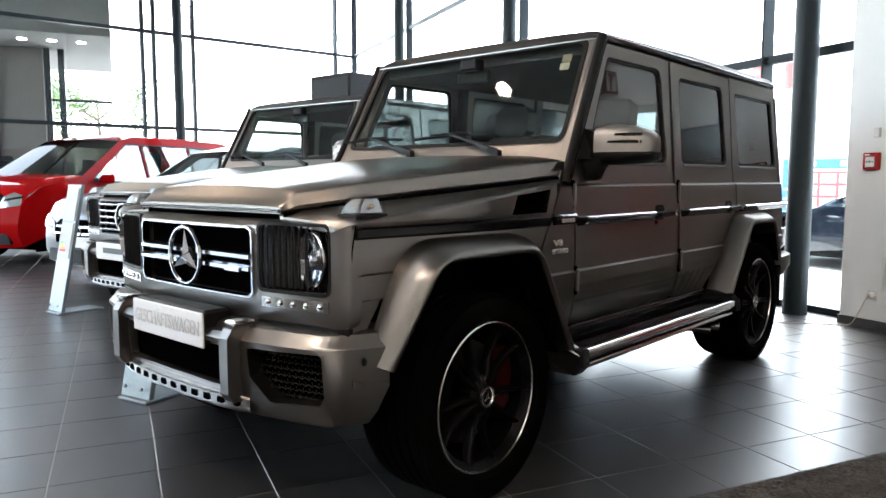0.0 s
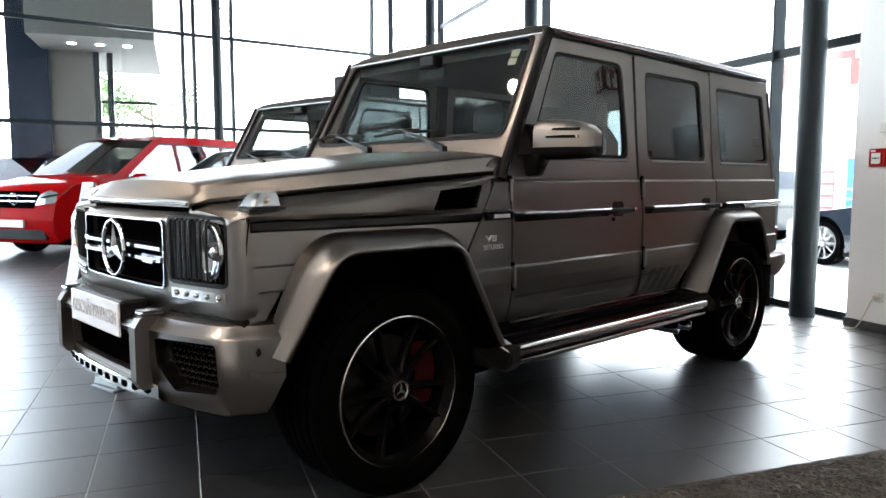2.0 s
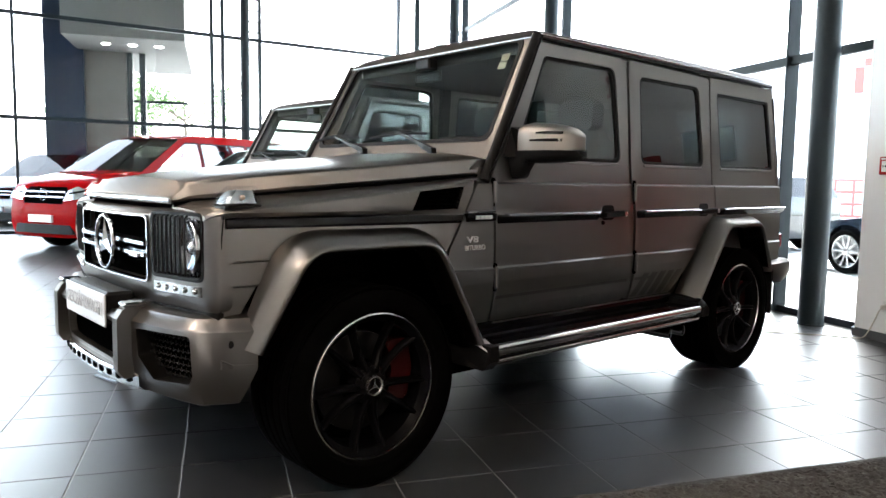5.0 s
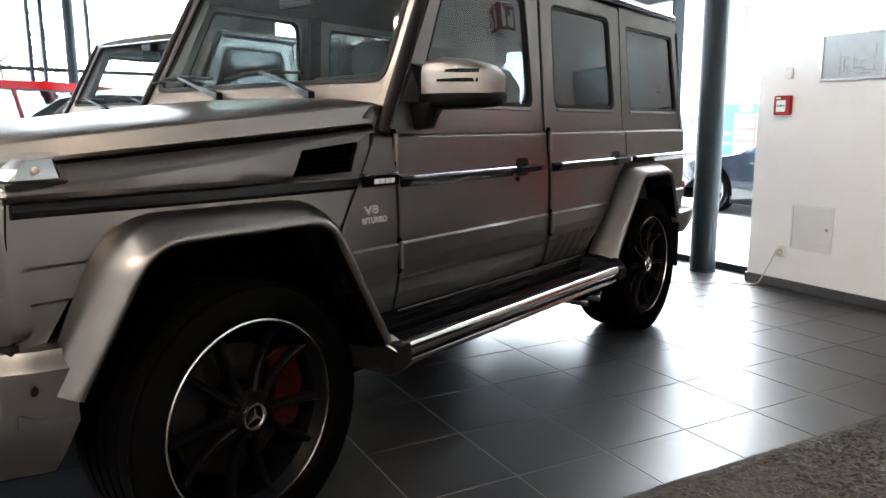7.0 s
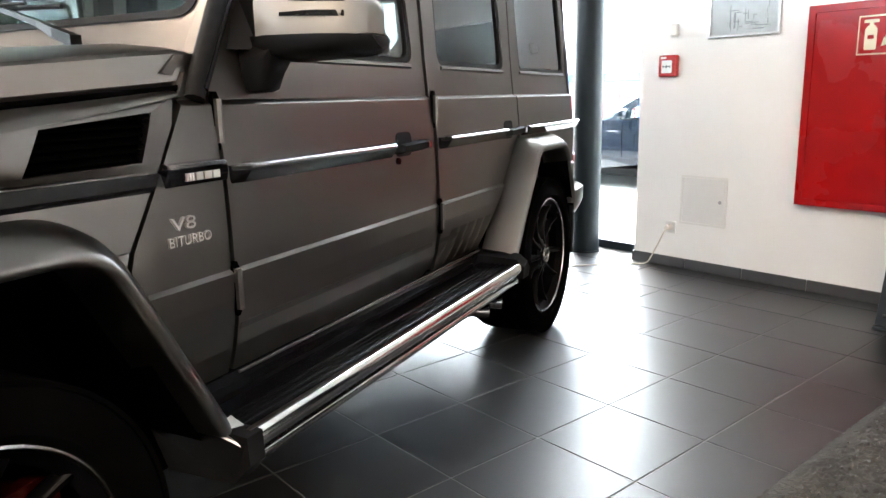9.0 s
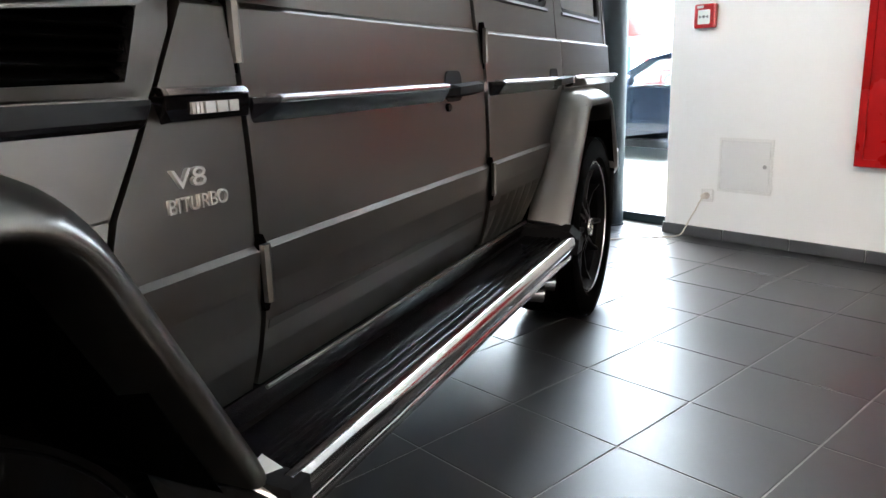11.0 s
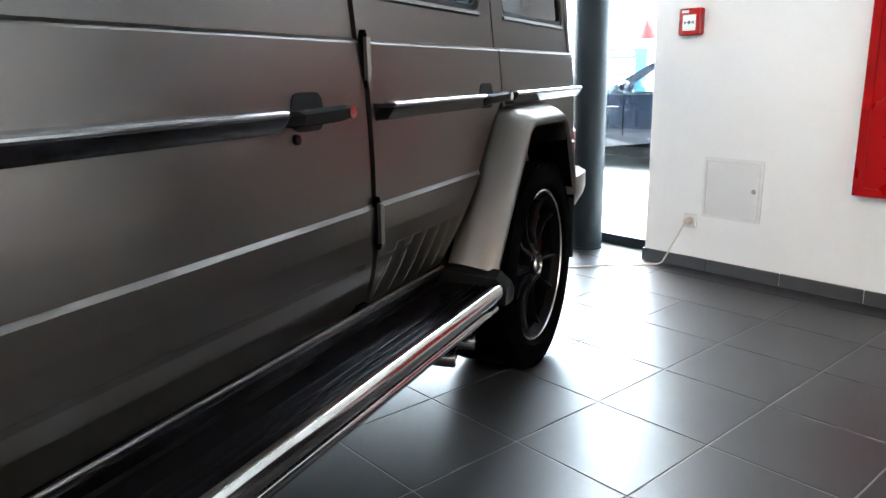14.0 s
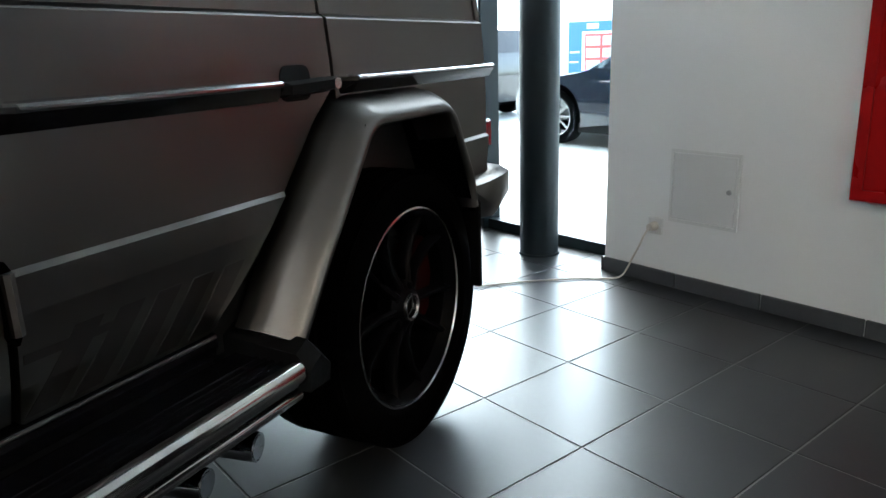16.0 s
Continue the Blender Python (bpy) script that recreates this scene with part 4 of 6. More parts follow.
    part("rear_bumper", box(-0.72, 0.72, 3.52, 3.76, 0.51, 0.645, 0.02), paint, car)
    # windscreen frame, glass, cowl
    hole = rounded([(-0.727, 1.362), (0.727, 1.362), (0.697, 1.848), (-0.697, 1.848)], 0.05)
    outer = [(-0.795, 1.255), (0.795, 1.255), (0.748, 1.872), (-0.748, 1.872)]
    part("windscreen_frame", sheet(outer, lambda a, b, d: (a, screen_y(b) + d, b), 0.03, [hole]), paint, car)
    grown = [(a * 1.012, 1.60 + (b - 1.60) * 1.03) for a, b in hole]
    shrunk = [(a * 0.982, 1.60 + (b - 1.60) * 0.955) for a, b in hole]
    part("windscreen_seal", sheet(grown, lambda a, b, d: (a, screen_y(b) - 0.005 + d, b), 0.012, [shrunk]), BLACK, car, "black rubber windscreen seal")
    part("windscreen", sheet(hole, lambda a, b, d: (a, screen_y(b) + 0.010 + d, b), 0.005), FRONT_GLASS, car, "clear windscreen").visible_shadow = False
    if style:
        for z0, z1 in ((1.712, 1.748), (1.752, 1.790)):
            part("windscreen_label", sheet(rounded([(0.570, z0), (0.622, z0), (0.618, z1), (0.566, z1)], 0.004), lambda a, b, d: (a, screen_y(b) + 0.018 + d, b), 0.001), LABEL_CREAM, car, "cream paper label inside the windscreen")
    part("scuttle", loft([[(x, 0.60, 1.225), (x, 0.64, 1.262), (x, 0.705, 1.268), (x, 0.72, 1.20)] for x in (-0.78, 0.78)]), paint, car)
    for x, yb, zb in ((0.40, 0.700, 1.293), (-0.19, 0.712, 1.305)):
        base = part("wiper", lathe([(0.0, 0.030), (0.016, 0.028), (0.020, 0.018), (0.022, -0.03)], 14, lambda a, b, h: (x + a, yb + b, zb + h)), BLACK, car, "black windscreen wiper", 40)
        tip = (x - 0.36, screen_y(1.418) - 0.030, 1.418)
        part("wiper_arm", loft([[(px, py - d, pz - w), (px, py - d, pz + w), (px, py + d, pz + w), (px, py + d, pz - w)] for px, py, pz, w, d in ((x + 0.02, yb - 0.006, zb + 0.018, 0.014, 0.016), (x - 0.05, yb - 0.002, zb + 0.040, 0.013, 0.014), (x - 0.14, screen_y(1.36) - 0.036, 1.362, 0.008, 0.010), (x - 0.26, screen_y(1.39) - 0.034, 1.395, 0.006, 0.008), (*tip, 0.006, 0.006))]), BLACK, base)
        blade = [(tip[0] + u, screen_y(z) - 0.016, z) for u, z in ((-0.24, 1.399), (-0.12, 1.406), (0.0, 1.411), (0.13, 1.410), (0.25, 1.404))]
        part("wiper_blade", tube(blade, 0.007, 6), BLACK, base)
        part("blade_carrier", tube([(px, py - 0.012, pz + 0.010) for px, py, pz in blade[1:4]], 0.005, 6), BLACK, base)
        part("washer_jet", box(x + 0.025, x + 0.07, yb - 0.022, yb + 0.003, 1.270, 1.286, 0.004), STEEL if x > 0 else BLACK, base)

    # bonnet
    rows = []
    for y in (-0.645, -0.632, -0.60, -0.56, -0.3, 0.0, 0.3, 0.5, 0.64, 0.69, 0.73):
        w, e = hood_half(min(y, 0.66)), hood_edge(y)
        h = 0.062 + (y + 0.64) * 0.018
        if y < -0.55:
            h *= lerp([(-0.645, 0.22), (-0.632, 0.36), (-0.60, 0.62), (-0.55, 1.0)], y)
        if y > 0.65:
            h *= 0.85 if y < 0.7 else 0.5
        half = [(w - 0.004, e - 0.012), (w, e), (w - 0.010, e + h * 0.66), (w - 0.018, e + h * 0.76), (w - 0.036, e + h * 0.83), (w - 0.15, e + h * 0.97), (w - 0.17, e + h), (w * 0.3, e + h * 1.10), (0, e + h * 1.12)]
        row = [(x, y, z) for x, z in half]
        rows.append(row + [(-x, py, z) for x, py, z in row[-2::-1]])
    part("bonnet", loft(rows, closed=True), paint, car, "satin bonnet with a raised middle", 20)
    part("bonnet_edge", tube([(-0.49, -0.648, 1.093), (0.49, -0.648, 1.093)], 0.008, 6), CHROME, car, "bright bonnet front edge")
    for s in (1, -1):
        part("bonnet_gap", tube([(s * (hood_half(y) + 0.004), y, hood_edge(y) - 0.016) for y in (-0.64, 0.0, 0.66)], 0.009, 6), ARCH_SHADE, car)
        rows = []
        for y in (-0.632, -0.60, -0.55, -0.4, -0.2, 0.0, 0.2, 0.4, 0.60, 0.618):
            xs, zs, e = fender_x(y, max(1.05, shoulder(y) - 0.02)), shoulder(y), hood_edge(y) - 0.020
            if y < -0.59:
                xs -= 0.05 if y < -0.62 else 0.016
                zs -= 0.012 if y < -0.62 else 0.0
            inner = hood_half(y) - 0.03
            rows.append([(s * inner, y, e), (s * (0.4 * inner + 0.6 * (xs - 0.018)), y, 0.5 * e + 0.5 * (zs + 0.008)), (s * (xs - 0.018), y, zs + 0.004), (s * (xs - 0.005), y, zs - 0.002), (s * xs, y, zs - 0.010), (s * (xs - 0.02), y, zs - 0.016), (s * inner, y, e - 0.03)])
        part("fender_top", loft(rows), paint, car, "", 40)

    # front face with grille
    gr = rounded([(-0.388, 0.790), (0.398, 0.790), (0.398, 1.036), (-0.388, 1.036)], 0.03)
    lamps = [[(s * x, z) for x, z in rounded([(0.424, 0.819), (0.731, 0.819), (0.731, 1.054), (0.424, 1.054)], 0.026)] for s in (1, -1)]
    across = [k * 0.06 for k in range(-13, 14)] + [0.74, 0.76, 0.78, 0.79, -0.74, -0.76, -0.78, -0.79]
    edge = rounded([(-0.795, 0.70), (0.795, 0.70), (0.795, 1.062), (-0.795, 1.062)], [0.05, 0.05, 0.01, 0.01])

    def nose(a, b, d):
        return (a, face_y(a) + max(0.0, b - 1.043) ** 1.5 * 14 + max(0.0, 0.74 - b) * 0.4 + d, b)
    part("front_panel", sheet(edge, nose, 0.05, [gr, *lamps], [0.72, 0.74, 0.78, 0.83, 0.88, 0.93, 0.98, 1.02, 1.043, 1.05, 1.055], across), paint, car, "satin front panel with rounded corners", 30)
    part("bumper_seal", sheet([(-0.785, 0.684), (0.785, 0.684), (0.785, 0.709), (-0.785, 0.709)], lambda a, b, d: (a, face_y(a) + 0.006 + d, b), 0.03, (), (), across), BLACK, car, "black gap between front panel and bumper")
    g = part("grille", box(-0.40, 0.40, -0.655, -0.625, 0.785, 1.04), ARCH_SHADE, car, "black grille with chrome bars and a round emblem")
    big = [(a * 1.012, 0.913 + (b - 0.913) * 1.035) for a, b in gr]
    part("grille_surround", sheet(big, lambda a, b, d: (a, face_y(a) - 0.010 + d, b), 0.03, [[(a * 0.994, 0.913 + (b - 0.913) * 0.980) for a, b in gr]], (), across), CHROME if style else BLACK, g, "chrome grille surround")
    if style:
        for z in (0.895, 0.938):
            part("grille_bar", loft([[(x, -0.690, z - 0.015), (x, -0.712, z - 0.010), (x, -0.712, z + 0.004), (x, -0.690, z + 0.015)] for x in (-0.385, 0.395)]), CHROME, g, "chrome bar")
        part("grille_badge", box(0.255, 0.345, -0.719, -0.712, 0.880, 0.896), STEEL, g)
    else:
        for k in range(5):
            z = 0.818 + 0.048 * k
            part("grille_bar", loft([[(x, -0.685, z - 0.014), (x, -0.710, z - 0.006), (x, -0.710, z + 0.006), (x, -0.685, z + 0.014)] for x in (-0.385, 0.395)]), GLOSS_BLACK, g)
            part("grille_bar_trim", box(-0.385, 0.395, -0.714, -0.707, z + 0.005, z + 0.009), CHROME, g)
    em = lathe([(0.101, -0.004), (0.105, -0.012), (0.112, -0.012), (0.116, -0.004), (0.111, 0.006), (0.104, 0.005)], 48, lambda a, b, h: (a, -0.724 + h, 0.915 + b), closed=True)
    for k in range(3):
        a = math.pi / 2 + 2 * math.pi * k / 3
        t, n = Vector((math.cos(a), math.sin(a))), Vector((-math.sin(a), math.cos(a)))
        for sg in (1, -1):
            own = bmesh.new()
            c = [own.verts.new((p.x, -0.724 - q, 0.915 + p.y)) for p, q in ((Vector((0, 0)), 0.016), (t * 0.104, 0.004), (t * 0.03 + n * sg * 0.026 + t * -0.012, 0.002))]
            own.faces.new(c)
            join(em, own)
    part("emblem", em, CHROME, g, "round chrome emblem with three arms", 30)
    part("emblem_mount", lathe([(0.0, 0.0), (0.03, 0.0), (0.03, 0.09)], 16, lambda a, b, h: (a, -0.716 + h, 0.915 + b)), BLACK, g)

    # front bumper
    total = sum(math.hypot(b[0] - a[0], b[1] - a[1]) for a, b in zip(PLAN, PLAN[1:]))
    prof = [(0.37, 0.08), (0.395, 0.035), (0.44, 0.010), (0.52, 0.0), (0.650, 0.0), (0.660, 0.008), (0.672, 0.022), (0.690, 0.034), (0.70, 0.060)]
    intakes = [[(s * a, z) for a, z in rounded([(0.458, 0.628), (0.768, 0.636), (0.776, 0.500), (0.758, 0.470), (0.555, 0.455), (0.470, 0.53)], 0.015)] for s in (1, -1)]
    middle = rounded([(-0.37, 0.478), (0.37, 0.478), (0.37, 0.618), (-0.37, 0.618)], 0.012)
    aa = [s * 0.05 * k for k in range(1, 24) for s in (1, -1)] + [0.0]
    low = [(-total, 0.52), (-total + 0.06, 0.392), (-0.55, 0.375), (0.55, 0.375), (total - 0.06, 0.392), (total, 0.52)]
    shell = part("front_bumper", sheet(low + [(total, 0.699), (-total, 0.699)], lambda a, b, d: bumper_at(a, b, d, prof), 0.03, [middle, *intakes], [z for z, _ in prof], aa), paint, car, "satin front bumper with mesh intakes", 30)
    top = [bumper_at(a, 0.699, 0.0, prof) for a in sorted(aa) if abs(a) <= total]
    part("bumper_top", loft([[(x, y, 0.699), (x * 0.96, min(y + 0.13, -0.40), 0.708), (x * 0.96, min(y + 0.14, -0.40), 0.66)] for x, y, _ in top], closed=False, cap=False), paint, shell, "", 30)
    for s in (1, -1):
        ring = [(s * a, z) for a, z in rounded([(0.458, 0.628), (0.768, 0.636), (0.776, 0.500), (0.758, 0.470), (0.555, 0.455), (0.470, 0.53)], 0.015)]
        part("intake_frame", loft([[bumper_at(a, z, d, prof) for a, z in ring] for d in (0.004, 0.07)], cap=False), paint, shell, "", 30)
        part("intake_back", sheet(ring, lambda a, b, d: bumper_at(a, b, 0.065 + d, prof), 0.01, (), (), aa), ARCH_SHADE, shell)
        honey = None
        for i in range(13):
            for j in range(8):
                a, z = 0.462 + 0.026 * i + 0.013 * (j % 2), 0.468 + 0.0225 * j
                if inside((s * a, z), ring):
                    for k in range(3):
                        t = radians(60 * k + 30)
                        p = [bumper_at(s * a, z, 0.05, prof), bumper_at(s * (a + 0.015 * math.cos(t)), z + 0.015 * math.sin(t), 0.05, prof)]
                        honey = tube(p, 0.0022, 4, honey)
        part("intake_mesh", honey, BLACK, shell, "black honeycomb mesh")
        part("parking_sensor", lathe([(0.0, 0.0), (0.012, 0.0), (0.014, -0.004)], 14, lambda a, b, h: (s * (0.838 + h), -0.548 + a, 0.608 + b)), BLACK, shell, "", 30)
        part("side_notch", loft([[(s * 0.815, y, z - 0.012), (s * (0.848 + e), y, z - 0.008), (s * (0.848 + e), y, z + 0.005), (s * 0.815, y, z + 0.02)] for y, e, z in ((-0.60, -0.045, 0.535), (-0.54, -0.012, 0.532), (-0.468, 0.018, 0.53))]), paint, shell)
        # upright guards with bright caps
        g1 = part("bumper_post", loft([[(s * x, -0.822 + o, z) for x in (0.378, 0.428)] + [(s * x, -0.75 + o, z) for x in (0.428, 0.378)] for z, o in ((0.44, 0.02), (0.47, 0.0), (0.66, 0.0), (0.69, 0.02), (0.715, 0.06))]), paint, shell, "satin upright bumper post")
        part("post_cap", box(min(s * 0.374, s * 0.440), max(s * 0.374, s * 0.440), -0.800, -0.715, 0.700, 0.718, 0.006), CHROME, g1, "bright cap")
    part("bumper_back", box(-0.42, 0.42, -0.735, -0.705, 0.46, 0.64), ARCH_SHADE, shell)
    part("plate_bar", loft([[(x, -0.800, 0.632), (x, -0.806, 0.65), (x, -0.79, 0.672), (x, -0.75, 0.672), (x, -0.75, 0.632)] for x in (-0.375, 0.375)]), paint, shell)
    pl = part("plate_holder", box(-0.255, 0.262, -0.808, -0.70, 0.610, 0.735, 0.012), BLACK, car, "black plate holder")
    m = Matrix.Translation((0.005, -0.8165, 0.665)) @ pose(0, 0, 0, 90, 0, 0)
    part("plate", box(-0.257, 0.264, -0.815, -0.807, 0.602, 0.728, 0.003), WHITE_PLATE, pl, "white showroom plate")
    if style:
        part("plate_lettering", letters("GESCHÄFTSWAGEN", 0.066, 0.0008, m=m @ Matrix.Diagonal((0.80, 1.15, 1, 1))), PALE_INK, pl, "grey serif word GESCHÄFTSWAGEN")
    else:
        part("plate_bars", box(-0.15, 0.15, -0.817, -0.813, 0.65, 0.69), INK, pl)
    # skid plate with a row of holes
    rows = []
    for y, z in ((-0.76, 0.462), (-0.806, 0.456), (-0.812, 0.450), (-0.810, 0.412), (-0.79, 0.395), (-0.73, 0.385)):
        rows.append([(x, y + 0.05 * abs(x / 0.46) ** 3, z) for x in [-0.46 + 0.046 * k for k in range(21)]])
    sk = part("skid_plate", loft(rows, closed=False, cap=False), STEEL, car, "bright skid plate with a row of holes", 30)
    for k in range(12):
        x = -0.40 + 0.0727 * k
        y = -0.8105 + 0.05 * abs(x / 0.46) ** 3
        part("skid_hole", prism(rounded([(-0.018, -0.011), (0.018, -0.011), (0.018, 0.011), (-0.018, 0.011)], 0.006), lambda a, b, d: (x + a, y - 0.003 + d, 0.432 + b), 0.006), ARCH_SHADE, sk)

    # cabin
    part("underbody", box(-0.62, 0.62, 0.45, 2.45, 0.25, 0.40, 0.03), ARCH_SHADE, car, "black gearbox and frame underneath")
    part("floor_pan", box(-0.78, 0.78, 0.62, 2.22, 0.38, 0.46, 0.02), ARCH_SHADE, car)
    part("frame_rail", box(-0.50, 0.50, -0.52, 3.50, 0.36, 0.46, 0.02), ARCH_SHADE, car)
    part("firewall", box(-0.70, 0.70, 0.52, 0.60, 0.46, 1.17), ARCH_SHADE, car)
    part("dashboard", loft([[(x, 0.74, 1.0), (x, 0.74, 1.30), (x, 0.80, 1.345), (x, 1.0, 1.335), (x, 1.10, 1.27), (x, 1.08, 1.0)] for x in (-0.72, 0.72)]), SEAT, car, "black dashboard")
    part("instrument_hood", loft([[(0.10 + 0.0, y, 1.32), (0.18, y, z), (0.50, y, z), (0.58, y, 1.32)] for y, z in ((0.86, 1.35), (0.95, 1.40), (1.08, 1.405))]), SEAT, car, "", 40)
    sw = [(0.36 + 0.185 * math.cos(t), 1.20 - 0.07 * math.sin(t), 1.235 + 0.17 * math.sin(t)) for t in [2 * math.pi * k / 28 for k in range(28)]]
    st = part("steering_wheel", tube(sw, 0.016, 8, closed=True), SEAT, car, "black leather steering wheel", 40)
    part("wheel_boss", lathe([(0.0, 0.06), (0.06, 0.055), (0.075, 0.0)], 16, lambda a, b, h: (0.36 + a, 1.19 + h * 0.9 - b * 0.35, 1.235 + b * 0.9)), SEAT, st, "", 40)
    part("rear_view_mirror", box(-0.11, 0.11, 0.995, 1.02, 1.70, 1.765, 0.01), BLACK, car)
    part("sensor_box", box(-0.06, 0.06, 0.96, 1.03, 1.765, 1.83, 0.01), BLACK, car)
    for x, y in ((0.36, 1.55), (-0.36, 1.55), (0.36, 2.42), (-0.36, 2.42)):
        seat = part("seat", loft([[(x - 0.25, y - 0.28, z), (x + 0.25, y - 0.28, z), (x + 0.25, y + 0.25, z), (x - 0.25, y + 0.25, z)] for z in (0.5, 0.86, 0.90)]), SEAT, car, "black leather seat")
        part("backrest", loft([[(x - w, yy - d, z), (x + w, yy - d, z), (x + w, yy + d, z), (x - w, yy + d, z)] for z, w, d, yy in ((0.88, 0.24, 0.07, y + 0.22), (1.1, 0.25, 0.07, y + 0.25), (1.38, 0.22, 0.06, y + 0.31), (1.47, 0.15, 0.045, y + 0.33))]), SEAT, seat, "", 40)
        part("headrest", loft([[(x - w, yy - d, z), (x + w, yy - d, z), (x + w, yy + d, z), (x - w, yy + d, z)] for z, w, d, yy in ((1.46, 0.06, 0.03, y + 0.33), (1.50, 0.13, 0.05, y + 0.33), (1.62, 0.13, 0.05, y + 0.34), (1.66, 0.09, 0.03, y + 0.34))]), SEAT, seat, "", 40)
    for s in (1, -1):
        part("door_lining", box(s * 0.74 - 0.02, s * 0.74 + 0.02, 0.70, 3.5, 0.46, 1.26), SEAT, car)
        for y in (1.76, 2.66):
            part("inner_pillar", loft([[(s * (x - 0.03), y - 0.04, z), (s * x, y - 0.04, z), (s * x, y + 0.04, z), (s * (x - 0.03), y + 0.04, z)] for x, z in ((0.762, 1.25), (0.722, 1.82))]), HEADLINER, car)
    short_nose(car)
    return car


CAR_YAW = 24.0
_c, _s = math.cos(radians(CAR_YAW)), math.sin(radians(CAR_YAW))
CAR_X, CAR_Y = 0.807 - 0.905 * _c, 0.356 - 0.905 * _s
offroader("satin dark grey off-road car with wide flares and black wheels", "cars in the showroom", pose(CAR_X, CAR_Y, 0, 0, 0, CAR_YAW), PAINT, 1)
offroader("silver off-road car with a slatted grille parked alongside", "cars in the showroom", pose(-2.97, -0.22, 0, 0, 0, 27.75), PAINT2, 0)

# ---- other cars ----
RED_PAINT = mat("red_car_paint", (0.21, 0.002, 0.0024), 0.08, 0.0, IOR=1.25, Specular_IOR_Level=0.08)
NAVY_PAINT = mat("navy_car_paint", (0.012, 0.020, 0.038), 0.15, 0.3, Coat_Weight=1.0, Coat_Roughness=0.03)
SILVER_PAINT = mat("silver_car_paint", (0.45, 0.45, 0.46), 0.25, 0.8, Coat_Weight=0.8, Coat_Roughness=0.05)
GREY_PAINT = mat("grey_car_paint", (0.022, 0.022, 0.024), 0.3, 0.3, Coat_Weight=0.25, Coat_Roughness=0.06)
BLACK_PAINT = mat("black_car_paint", (0.01, 0.01, 0.012), 0.2, 0.2, Coat_Weight=1.0, Coat_Roughness=0.03)


def plain_wheel(parent, x, y, s, r):
    def at(a, b, h):
        return (s * h, a, b)
    w = new("wheel")
    w.parent, w.location = parent, (x, y, r)
    k = r / 0.34
    part("tyre", lathe([(0.23 * k, -0.20), (0.30 * k, -0.215), (0.335 * k, -0.20), (0.34 * k, -0.17), (0.34 * k, -0.03), (0.33 * k, 0.0), (0.30 * k, 0.012), (0.245 * k, 0.0)], 40, at), RUBBER, w, "", 30)
    bm = lathe([(0.25 * k, 0.0), (0.24 * k, 0.008), (0.23 * k, 0.0), (0.22 * k, -0.12), (0.0, -0.12)], 40, at)
    for i in range(10):
        a = 2 * math.pi * i / 10
        t, n = Vector((math.cos(a), math.sin(a))), Vector((-math.sin(a), math.cos(a)))
        loft([[at(*(t * q + n * u * wd), h + v) for u, v in ((-1, -0.02), (1, -0.02), (1, 0.0), (-1, 0.0))] for q, wd, h in ((0.04 * k, 0.016, -0.01), (0.235 * k, 0.012, 0.0))], bm)
    lathe([(0.0, 0.006), (0.05 * k, 0.0), (0.06 * k, -0.03)], 16, at, bm)
    part("rim", bm, SILVER_PAINT, w, "silver multi-spoke rim", 30)


